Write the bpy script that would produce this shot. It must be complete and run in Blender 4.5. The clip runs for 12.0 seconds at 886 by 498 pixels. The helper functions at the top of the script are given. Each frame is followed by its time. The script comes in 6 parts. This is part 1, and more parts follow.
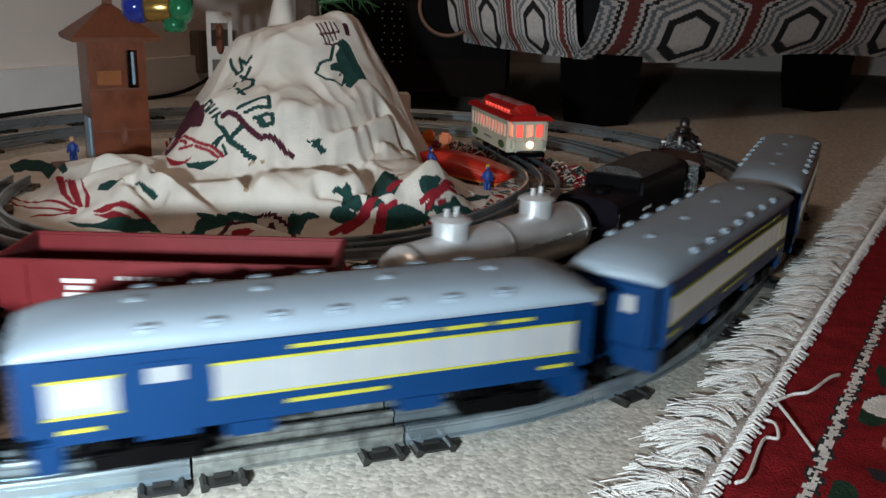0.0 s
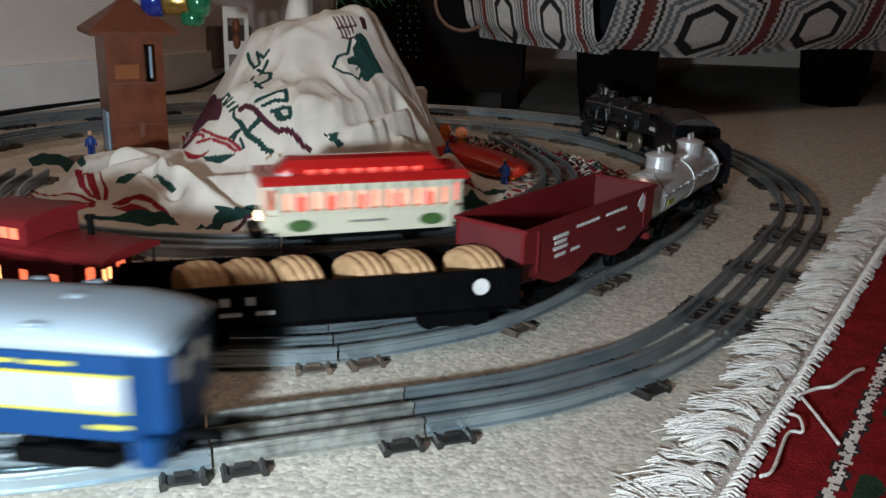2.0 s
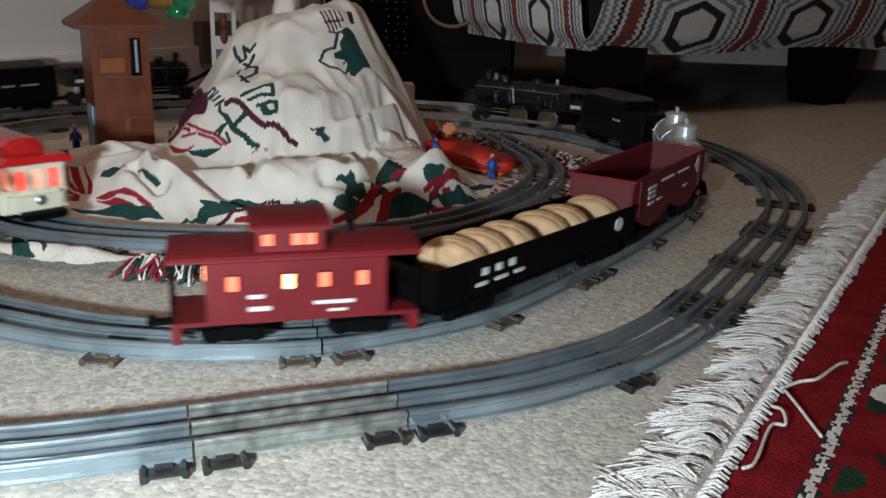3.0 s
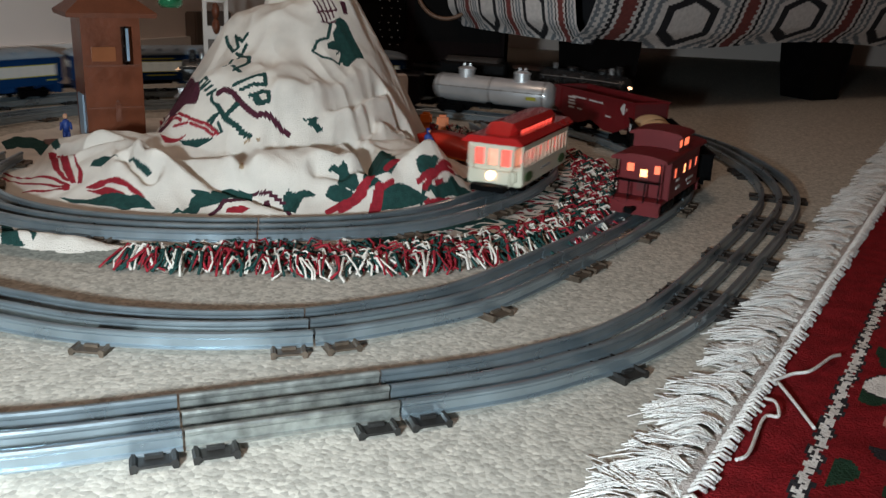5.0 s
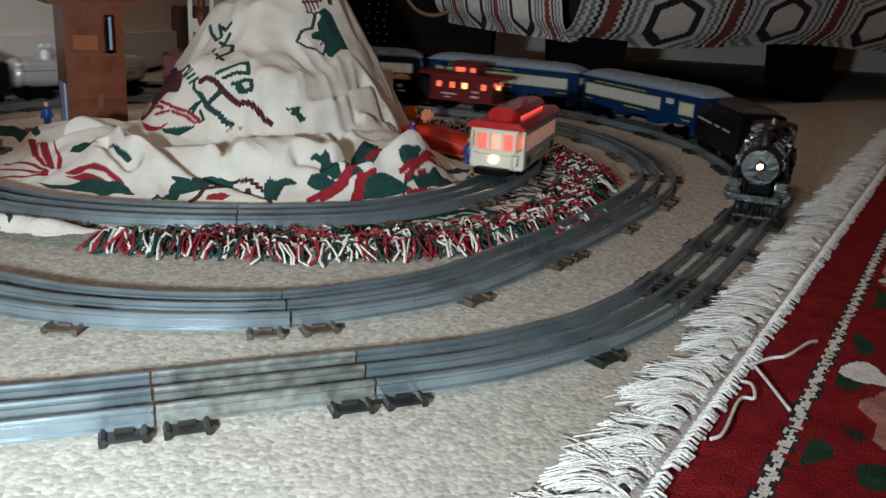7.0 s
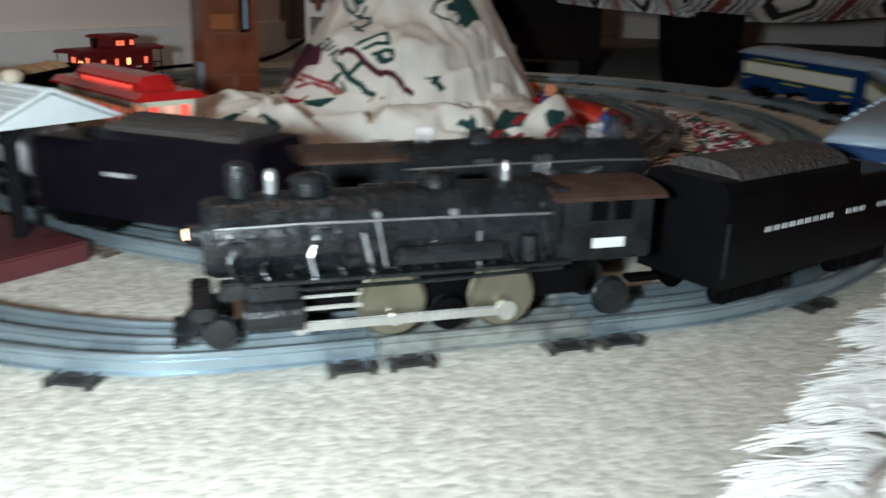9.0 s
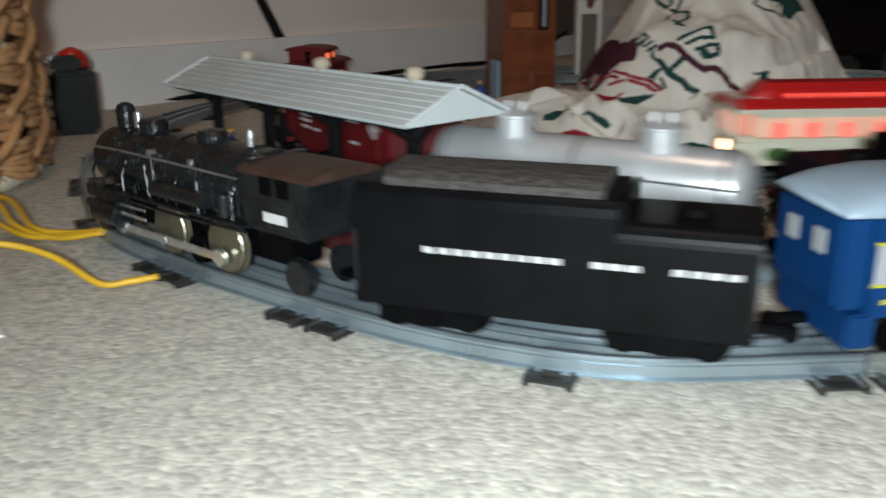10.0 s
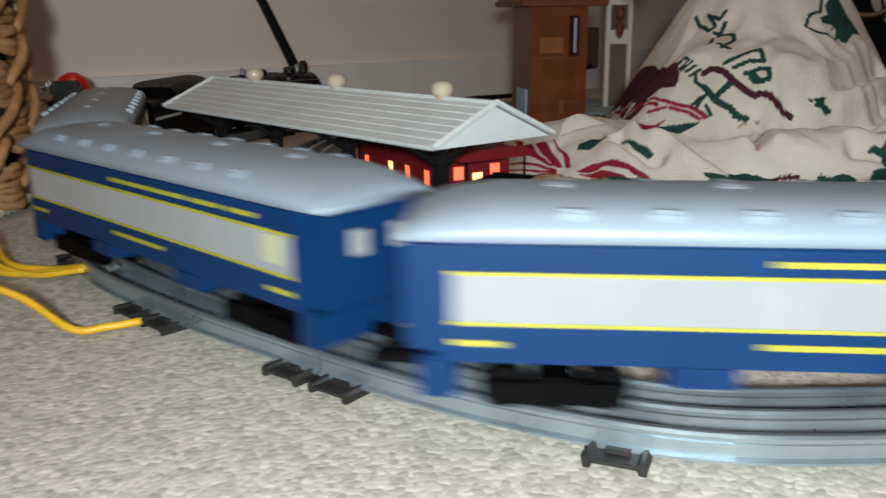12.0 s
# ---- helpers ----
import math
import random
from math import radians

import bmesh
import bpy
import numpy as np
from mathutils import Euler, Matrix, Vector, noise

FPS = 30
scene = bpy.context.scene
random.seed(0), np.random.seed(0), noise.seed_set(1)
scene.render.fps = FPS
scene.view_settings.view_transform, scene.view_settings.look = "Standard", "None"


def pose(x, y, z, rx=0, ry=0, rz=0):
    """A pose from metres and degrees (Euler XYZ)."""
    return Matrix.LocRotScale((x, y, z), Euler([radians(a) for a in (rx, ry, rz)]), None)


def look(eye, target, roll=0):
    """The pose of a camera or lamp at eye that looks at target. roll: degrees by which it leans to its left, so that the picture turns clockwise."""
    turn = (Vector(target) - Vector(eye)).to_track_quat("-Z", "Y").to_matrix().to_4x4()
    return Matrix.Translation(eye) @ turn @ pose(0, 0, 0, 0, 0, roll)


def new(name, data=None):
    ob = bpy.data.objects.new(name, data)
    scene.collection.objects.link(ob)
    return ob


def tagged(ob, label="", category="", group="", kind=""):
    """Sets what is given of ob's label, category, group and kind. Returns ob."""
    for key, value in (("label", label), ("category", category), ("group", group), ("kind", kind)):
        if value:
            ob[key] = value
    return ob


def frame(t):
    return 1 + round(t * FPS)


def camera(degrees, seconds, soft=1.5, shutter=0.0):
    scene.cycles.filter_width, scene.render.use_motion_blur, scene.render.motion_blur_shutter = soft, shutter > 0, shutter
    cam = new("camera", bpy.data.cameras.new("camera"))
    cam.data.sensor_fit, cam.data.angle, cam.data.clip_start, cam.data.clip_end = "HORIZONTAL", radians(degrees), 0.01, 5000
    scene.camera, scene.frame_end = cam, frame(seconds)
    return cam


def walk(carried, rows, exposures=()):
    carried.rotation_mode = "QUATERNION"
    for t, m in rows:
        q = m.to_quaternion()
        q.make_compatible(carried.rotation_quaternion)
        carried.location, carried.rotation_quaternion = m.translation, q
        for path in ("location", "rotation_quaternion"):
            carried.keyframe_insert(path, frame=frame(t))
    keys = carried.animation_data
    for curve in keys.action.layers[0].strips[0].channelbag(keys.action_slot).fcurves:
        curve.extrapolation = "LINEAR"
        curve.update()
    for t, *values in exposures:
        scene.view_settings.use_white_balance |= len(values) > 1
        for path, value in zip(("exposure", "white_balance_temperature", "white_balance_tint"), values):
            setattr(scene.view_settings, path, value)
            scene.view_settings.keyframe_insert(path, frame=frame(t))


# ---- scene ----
cam = camera(54.7, 12.0, shutter=0.6)
PATH = [
    (0, (0.013, 0.133, 0.218), (-0.164, 2.038, -0.362), 1.8),
    (0.5, (0.013, 0.133, 0.217), (-0.177, 2.038, -0.363), 1.8),
    (1, (0.012, 0.134, 0.217), (-0.186, 2.038, -0.36), 1.7),
    (1.5, (0.01, 0.135, 0.215), (-0.194, 2.037, -0.369), 1.6),
    (2, (0.009, 0.134, 0.214), (-0.198, 2.035, -0.373), 1.7),
    (2.5, (0.011, 0.135, 0.213), (-0.185, 2.036, -0.374), 1.8),
    (3, (0.012, 0.135, 0.211), (-0.171, 2.037, -0.38), 2.0),
    (5, (0.011, 0.137, 0.208), (-0.152, 2.036, -0.395), 2.5),
    (5.5, (0.012, 0.137, 0.207), (-0.151, 2.036, -0.397), 2.5),
    (6, (0.014, 0.137, 0.204), (-0.142, 2.038, -0.398), 2.6),
    (6.5, (0.016, 0.137, 0.202), (-0.125, 2.039, -0.4), 2.9),
    (6.7, (0.017, 0.136, 0.199), (-0.118, 2.041, -0.396), 3.3),
    (8.3, (0.015, 0.14, 0.178), (-0.135, 2.045, -0.412), 2.8),
    (8.5, (0.007, 0.141, 0.171), (-0.164, 2.045, -0.419), 2.6),
    (9, (-0.047, 0.128, 0.161), (-0.352, 2.012, -0.437), 1.4),
    (9.5, (-0.112, 0.117, 0.152), (-0.62, 1.955, -0.449), -0.0),
    (10, (-0.167, 0.112, 0.155), (-0.887, 1.879, -0.445), -0.6),
    (10.5, (-0.194, 0.124, 0.152), (-1.028, 1.844, -0.437), -1.2),
    (11, (-0.201, 0.138, 0.151), (-1.075, 1.842, -0.425), -1.2),
    (11.5, (-0.2, 0.154, 0.146), (-1.047, 1.882, -0.396), -0.8),
    (12, (-0.199, 0.17, 0.136), (-0.961, 1.947, -0.377), -0.5),
]
walk(cam, [(t, look(eye, target, roll)) for t, eye, target, roll in PATH],
     [(0, .0, 6300, 10), (3, .0, 6300, 10), (6, .07, 6350, 10), (8.3, -.08, 6250, 8), (9.5, -.25, 6400, 8), (10, -.50, 6600, 10), (10.5, -.40, 6800, 11), (11, -.33, 6900, 13), (12, -.38, 6950, 14)])

# ---- light: the torch beside the camera, a dim warm room ----
world = bpy.data.worlds.new("room_dusk")
scene.world = world
world.use_nodes = True
world.node_tree.nodes["Background"].inputs[0].default_value = (1.0, .72, .5, 1)
world.node_tree.nodes["Background"].inputs[1].default_value = 0.04


def torch(name, at, target, watts, size, colour, cone=150):
    data = bpy.data.lights.new(name, "SPOT")
    data.energy, data.shadow_soft_size, data.color = watts, size, colour
    data.spot_size, data.spot_blend = radians(cone), 1.0
    ob = new(name, data)
    ob.matrix_world = look(at, target)
    return ob


torch("phone_torch", (-.14, .03, .180), (-.31, .78, .02), 27.0, .02, (.86, .97, 1.0), 125)
lamp_data = bpy.data.lights.new("room_lamp", "AREA")
lamp_data.energy, lamp_data.size, lamp_data.color = 7.0, .5, (1.0, .72, .54)
lamp = new("room_lamp", lamp_data)
lamp.matrix_world = look((-.3, .4, 2.2), (-.5, 1.3, 0))
scene.view_settings.exposure = 0.0


# ---- materials and mesh tools ----
def material(name, colour, rough=.5, metal=0.0, spread=.12, scale=60, bump=.0, bump_scale=300, glow=None, glow_strength=0.0, coat=0.0, specular=.5):
    m = bpy.data.materials.new(name)
    m.use_nodes = True
    nt = m.node_tree
    bs = nt.nodes["Principled BSDF"]
    tc = nt.nodes.new("ShaderNodeTexCoord")
    n1 = nt.nodes.new("ShaderNodeTexNoise")
    n1.inputs["Scale"].default_value, n1.inputs["Detail"].default_value = scale, 5
    nt.links.new(tc.outputs["Object"], n1.inputs["Vector"])
    ramp = nt.nodes.new("ShaderNodeMapRange")
    ramp.inputs[1].default_value, ramp.inputs[2].default_value = .3, .7
    ramp.inputs[3].default_value, ramp.inputs[4].default_value = 1 - spread, 1 + spread
    nt.links.new(n1.outputs[0], ramp.inputs[0])
    mul = nt.nodes.new("ShaderNodeVectorMath")
    mul.operation = "SCALE"
    mul.inputs[0].default_value = colour
    nt.links.new(ramp.outputs[0], mul.inputs["Scale"])
    nt.links.new(mul.outputs[0], bs.inputs["Base Color"])
    rr = nt.nodes.new("ShaderNodeMapRange")
    rr.inputs[3].default_value, rr.inputs[4].default_value = max(rough - .1, .03), min(rough + .1, 1)
    nt.links.new(n1.outputs[0], rr.inputs[0])
    nt.links.new(rr.outputs[0], bs.inputs["Roughness"])
    bs.inputs["Metallic"].default_value = metal
    bs.inputs["Specular IOR Level"].default_value = specular
    bs.inputs["Coat Weight"].default_value = coat
    if bump:
        n2 = nt.nodes.new("ShaderNodeTexNoise")
        n2.inputs["Scale"].default_value, n2.inputs["Detail"].default_value = bump_scale, 4
        nt.links.new(tc.outputs["Object"], n2.inputs["Vector"])
        b = nt.nodes.new("ShaderNodeBump")
        b.inputs["Strength"].default_value, b.inputs["Distance"].default_value = bump, .002
        nt.links.new(n2.outputs[0], b.inputs["Height"])
        nt.links.new(b.outputs[0], bs.inputs["Normal"])
    if glow:
        bs.inputs["Emission Color"].default_value = (*glow, 1)
        bs.inputs["Emission Strength"].default_value = glow_strength
    return m


def part(name, bm, mat, parent=None, label="", smooth=False):
    me = bpy.data.meshes.new(name)
    bmesh.ops.recalc_face_normals(bm, faces=bm.faces)
    for f in bm.faces:
        f.smooth = smooth
    bm.to_mesh(me)
    bm.free()
    me.materials.append(mat)
    ob = new(name, me)
    if parent is not None:
        ob.parent = parent
    if label:
        tagged(ob, label)
    return ob


def thing(name, label, category, group="", m=None):
    ob = new(name)
    ob.empty_display_size = .01
    tagged(ob, label, category, group)
    if m is not None:
        ob.matrix_world = m
    return ob


def box(bm, c, size, bevel=0.0, m=None):
    mm = Matrix.Translation(c) @ Matrix.Diagonal((*size, 1))
    if m is not None:
        mm = m @ mm
    r = bmesh.ops.create_cube(bm, size=1, matrix=mm)
    if bevel:
        es = list({e for v in r["verts"] for e in v.link_edges})
        bmesh.ops.bevel(bm, geom=es, offset=bevel, segments=2, affect="EDGES")
    return bm


def rod(bm, a, b, r, r2=None, seg=16, caps=True):
    a, b = Vector(a), Vector(b)
    d = b - a
    m = Matrix.Translation((a + b) / 2) @ d.to_track_quat("Z", "Y").to_matrix().to_4x4()
    bmesh.ops.create_cone(bm, cap_ends=caps, segments=seg, radius1=r, radius2=r if r2 is None else r2, depth=d.length, matrix=m)
    return bm


def ball(bm, c, r, sub=2, squash=(1, 1, 1)):
    bmesh.ops.create_icosphere(bm, subdivisions=sub, radius=r, matrix=Matrix.Translation(c) @ Matrix.Diagonal((*squash, 1)))
    return bm


def lathe(bm, profile, m=None, seg=24):
    """Profile of (radius, height) turned about z."""
    rings = []
    for r, h in profile:
        ring = []
        for k in range(seg):
            a = 2 * math.pi * k / seg
            v = Vector((r * math.cos(a), r * math.sin(a), h))
            ring.append(bm.verts.new(m @ v if m is not None else v))
        rings.append(ring)
    for a, b in zip(rings, rings[1:]):
        for k in range(seg):
            bm.faces.new((a[k], a[(k + 1) % seg], b[(k + 1) % seg], b[k]))
    bm.faces.new(rings[0][::-1])
    bm.faces.new(rings[-1])
    return bm


def sweep(bm, stations, profile, closed=False, caps=True):
    """Profile (across, up) carried along stations (point, way in plan)."""
    rings = []
    for p, w in stations:
        n = Vector((w[1], -w[0], 0))
        rings.append([bm.verts.new(Vector(p) + n * a + Vector((0, 0, h))) for a, h in profile])
    k = len(profile)
    for a, b in zip(rings, rings[1:]):
        for i in range(k):
            bm.faces.new((a[i], a[(i + 1) % k], b[(i + 1) % k], b[i]))
    if caps:
        bm.faces.new(rings[0])
        bm.faces.new(rings[-1][::-1])
    return bm


def extrude(bm, outline, x0, x1, m=None):
    """Closed outline of (y, z) carried from x0 to x1."""
    a = [bm.verts.new((m @ Vector((x0, y, z))) if m is not None else (x0, y, z)) for y, z in outline]
    b = [bm.verts.new((m @ Vector((x1, y, z))) if m is not None else (x1, y, z)) for y, z in outline]
    n = len(a)
    for i in range(n):
        bm.faces.new((a[i], a[(i + 1) % n], b[(i + 1) % n], b[i]))
    bm.faces.new(a[::-1])
    bm.faces.new(b)
    return bm


def tube(bm, points, r, seg=8):
    """A round cord through points."""
    pts = [Vector(p) for p in points]
    rings = []
    for i, p in enumerate(pts):
        d = (pts[min(i + 1, len(pts) - 1)] - pts[max(i - 1, 0)]).normalized()
        side = d.orthogonal().normalized() if abs(d.z) > .95 else d.cross(Vector((0, 0, 1))).normalized()
        up = side.cross(d)
        rings.append([bm.verts.new(p + side * r * math.cos(2 * math.pi * k / seg) + up * r * math.sin(2 * math.pi * k / seg)) for k in range(seg)])
    for a, b in zip(rings, rings[1:]):
        for k in range(seg):
            bm.faces.new((a[k], a[(k + 1) % seg], b[(k + 1) % seg], b[k]))
    bm.faces.new(rings[0][::-1])
    bm.faces.new(rings[-1])
    return bm


def spline3(points, n=8):
    p = [Vector(q) for q in points]
    out = []
    for i in range(len(p) - 1):
        b, c = p[i], p[i + 1]
        a = p[i - 1] if i else 2 * b - c
        d = p[i + 2] if i + 2 < len(p) else 2 * c - b
        for k in range(n):
            u = k / n
            out.append(0.5 * (2 * b + (c - a) * u + (2 * a - 5 * b + 4 * c - d) * u * u + (3 * b - a - 3 * c + d) * u ** 3))
    out.append(p[-1])
    return out


def lettering(name, text, size, mat, m, parent, label="", stretch=1.0):
    cu = bpy.data.curves.new(name, "FONT")
    cu.body, cu.size, cu.align_x, cu.align_y, cu.extrude = text, size, "CENTER", "CENTER", .0002
    cu.resolution_u = 2
    tmp = bpy.data.objects.new(name, cu)
    me = bpy.data.meshes.new_from_object(tmp)
    bpy.data.objects.remove(tmp)
    me.materials.clear()
    me.materials.append(mat)
    me.transform(m @ Matrix.Diagonal((stretch, 1, 1, 1)))
    ob = new(name, me)
    ob.parent = parent
    if label:
        tagged(ob, label)
    return ob


SIDE_R = Matrix(((1, 0, 0, 0), (0, 0, -1, 0), (0, 1, 0, 0), (0, 0, 0, 1)))       # faces -y
SIDE_L = Matrix(((-1, 0, 0, 0), (0, 0, 1, 0), (0, 1, 0, 0), (0, 0, 0, 1)))       # faces +y


# ---- plan of the three loops: centre lines, counter-clockwise from above ----
OUTER = [(-.457, .4835), (-.403, .4670), (-.358, .4545), (-.314, .4445), (-.265, .4395), (-.215, .4435), (-.151, .4715),
         (-.095, .4990), (-.0415, .5245), (.0115, .5530), (.041, .5765), (.075, .606), (.118, .665), (.147, .719), (.185, .797),
         (.231, .894), (.274, 1.0), (.291, 1.10), (.288, 1.19), (.270, 1.30), (.222, 1.41), (.150, 1.50), (.050, 1.575), (-.065, 1.62), (-.20, 1.637),
         (-.34, 1.625), (-.49, 1.58), (-.62, 1.49), (-.72, 1.37), (-.79, 1.23), (-.825, 1.08), (-.824, .94), (-.79, .815), (-.730, .706), (-.672, .636),
         (-.617, .582), (-.545, .520)]
MIDDLE = [(-.34, .605), (-.285, .589), (-.241, .580), (-.206, .579), (-.178, .581), (-.149, .586), (-.121, .594), (-.093, .606),
          (-.034, .648), (-.003, .684), (.035, .745), (.085, .830), (.15, .960), (.177, 1.045), (.182, 1.125), (.168, 1.21),
          (.145, 1.28), (.100, 1.355), (.03, 1.42), (-.07, 1.462), (-.16, 1.478), (-.26, 1.483),
          (-.36, 1.470), (-.47, 1.432), (-.56, 1.372), (-.63, 1.288), (-.672, 1.19), (-.690, 1.09), (-.688, 1.0), (-.665, .91), (-.622, .832), (-.560, .764), (-.490, .705), (-.415, .650)]
INNER = [(-.520, .965), (-.508, .905), (-.485, .852), (-.450, .808), (-.406, .776), (-.356, .757), (-.305, .7505), (-.254, .753), (-.2115, .7605),
         (-.17, .772), (-.1285, .7885), (-.086, .813), (-.0435, .86), (.0035, .944), (.031, 1.04), (.034, 1.10), (.022, 1.16),
         (-.002, 1.225), (-.028, 1.29), (-.045, 1.33)]


class Loop:
    """A smooth line through plan points, by its length."""

    def __init__(self, points, closed):
        p = np.array(points, float)
        n = len(p)
        out = []
        last = n if closed else n - 1
        for i in range(last):
            if closed:
                a, b, c, d = (p[(i + k) % n] for k in (-1, 0, 1, 2))
            else:
                b, c = p[i], p[i + 1]
                a = p[i - 1] if i else 2 * b - c
                d = p[i + 2] if i + 2 < n else 2 * c - b
            for u in np.linspace(0, 1, 12, endpoint=False):
                out.append(0.5 * (2 * b + (c - a) * u + (2 * a - 5 * b + 4 * c - d) * u * u + (3 * b - a - 3 * c + d) * u ** 3))
        out.append(p[0] if closed else p[-1])
        q = np.array(out)
        for _ in range(10):
            if closed:
                r = q[:-1]
                r = (np.roll(r, 1, 0) + 2 * r + np.roll(r, -1, 0)) / 4
                q = np.vstack([r, r[:1]])
            else:
                q[1:-1] = (q[:-2] + 2 * q[1:-1] + q[2:]) / 4
        self.q, self.closed = q, closed
        self.s = np.concatenate([[0], np.cumsum(np.hypot(*np.diff(q, axis=0).T))])
        self.length = self.s[-1]

    def at(self, s):
        if self.closed:
            s = s % self.length
        else:
            s = min(max(s, 0), self.length)
        return np.array([np.interp(s, self.s, self.q[:, 0]), np.interp(s, self.s, self.q[:, 1])])

    def way(self, s):
        d = self.at(s + .004) - self.at(s - .004)
        return d / np.hypot(*d)


outer_loop, middle_loop, inner_line = Loop(OUTER, True), Loop(MIDDLE, True), Loop(INNER, False)


# ---- room ----
carpet_mat = material("beige carpet", (.485, .465, .415), .95, 0, .12, 130, .12, 420, specular=.1)
nt = carpet_mat.node_tree
tuft = nt.nodes.new("ShaderNodeTexVoronoi")
tuft.inputs["Scale"].default_value = 350
tc = nt.nodes.new("ShaderNodeTexCoord")
nt.links.new(tc.outputs["Object"], tuft.inputs["Vector"])
fleck = nt.nodes.new("ShaderNodeMapRange")
fleck.inputs[3].default_value, fleck.inputs[4].default_value = .75, 1.22
sep = nt.nodes.new("ShaderNodeSeparateColor")
nt.links.new(tuft.outputs["Color"], sep.inputs[0])
nt.links.new(sep.outputs[0], fleck.inputs[0])
base_link = nt.nodes["Principled BSDF"].inputs["Base Color"].links[0]
mix = nt.nodes.new("ShaderNodeVectorMath")
mix.operation = "SCALE"
nt.links.new(base_link.from_socket, mix.inputs[0])
nt.links.new(fleck.outputs[0], mix.inputs["Scale"])
nt.links.new(mix.outputs[0], nt.nodes["Principled BSDF"].inputs["Base Color"])
pile = nt.nodes.new("ShaderNodeBump")
pile.inputs["Strength"].default_value, pile.inputs["Distance"].default_value, pile.invert = .22, .0014, True
nt.links.new(tuft.outputs["Distance"], pile.inputs["Height"])
nt.links.new(nt.nodes["Principled BSDF"].inputs["Normal"].links[0].from_socket, pile.inputs["Normal"])
nt.links.new(pile.outputs[0], nt.nodes["Principled BSDF"].inputs["Normal"])
wall_mat = material("pale wall paint", (.77, .69, .645), .8, 0, .04, 6, .12, 500)
trim_mat = material("white trim paint", (.78, .77, .76), .45, 0, .04, 20)
dark_mat = material("black lacquer furniture", (.005, .0045, .0045), .7, 0, .3, 30, specular=.05)


def slab(name, corners, z0, z1, mat, label="", kind="structure", parent=None):
    bm = bmesh.new()
    a = [bm.verts.new((x, y, z0)) for x, y in corners]
    b = [bm.verts.new((x, y, z1)) for x, y in corners]
    n = len(a)
    for i in range(n):
        bm.faces.new((a[i], a[(i + 1) % n], b[(i + 1) % n], b[i]))
    bm.faces.new(a[::-1])
    bm.faces.new(b)
    ob = part(name, bm, mat, parent)
    return tagged(ob, label, "", "", kind)


slab("floor", [(-2.6, -2.2), (2.6, -2.2), (2.6, 3.2), (-2.6, 3.2)], -.1, 0, carpet_mat, "beige short-pile carpet floor")


def wall_between(name, a, b, thick, h, mat, label):
    a, b = np.array(a), np.array(b)
    w = (b - a) / np.hypot(*(b - a))
    n = np.array([-w[1], w[0]]) * thick
    slab(name, [tuple(a), tuple(b), tuple(b + n), tuple(a + n)], 0, h, mat, label)


WALL_A, WALL_B = (-2.17, -2.2), (-.17, 3.2)
wall_between("wall_west", WALL_A, WALL_B, .12, 2.5, wall_mat, "pale painted wall")
wall_between("baseboard", (-2.155, -2.2), (-.155, 3.2), .014, .075, trim_mat, "white painted baseboard")
wall_between("wall_north", (-.5, 3.0), (2.6, 3.0), .12, 2.5, wall_mat, "pale painted wall")
wall_between("wall_east", (2.5, 3.2), (2.5, -2.2), -.12, 2.5, wall_mat, "pale painted wall")
wall_between("wall_south", (-2.6, -2.1), (2.6, -2.1), -.12, 2.5, wall_mat, "pale painted wall")
slab("ceiling", [(-2.6, -2.3), (2.7, -2.3), (2.7, 3.3), (-2.6, 3.3)], 2.5, 2.6, wall_mat, "pale ceiling")


# ---- tubular three-rail track, in sections ----
rail_blue = material("tinned rail steel", (.35, .425, .475), .30, .80, .14, 40, .06, 200)
rail_worn = material("worn galvanised rail steel", (.33, .35, .335), .36, .75, .45, 110, .2, 260)
tie_mat = material("black pressed steel tie", (.022, .021, .02), .5, .3, .3, 80, .1, 200)
tie_brown = material("browned steel tie", (.10, .075, .055), .6, .4, .35, 90, .1, 200)
RAIL_TOP, GAUGE = .0125, .0345
# bulb, web and foot of the folded tube
RAIL = [(-.0028, .0030), (-.0028, .0038), (-.0009, .0046), (-.0009, .0088), (-.0018, .0100), (-.0019, .0113), (-.0011, .0123), (.0, .0125),
        (.0011, .0123), (.0019, .0113), (.0018, .0100), (.0009, .0088), (.0009, .0046), (.0028, .0038), (.0028, .0030)]
TIE = [(-.0100, 0), (-.0104, .0030), (-.0092, .0044), (-.0076, .0042), (-.0066, .0030), (.0066, .0030), (.0076, .0042), (.0092, .0044), (.0104, .0030), (.0100, 0), (.0078, 0), (.0070, .0018), (-.0070, .0018), (-.0078, 0)]


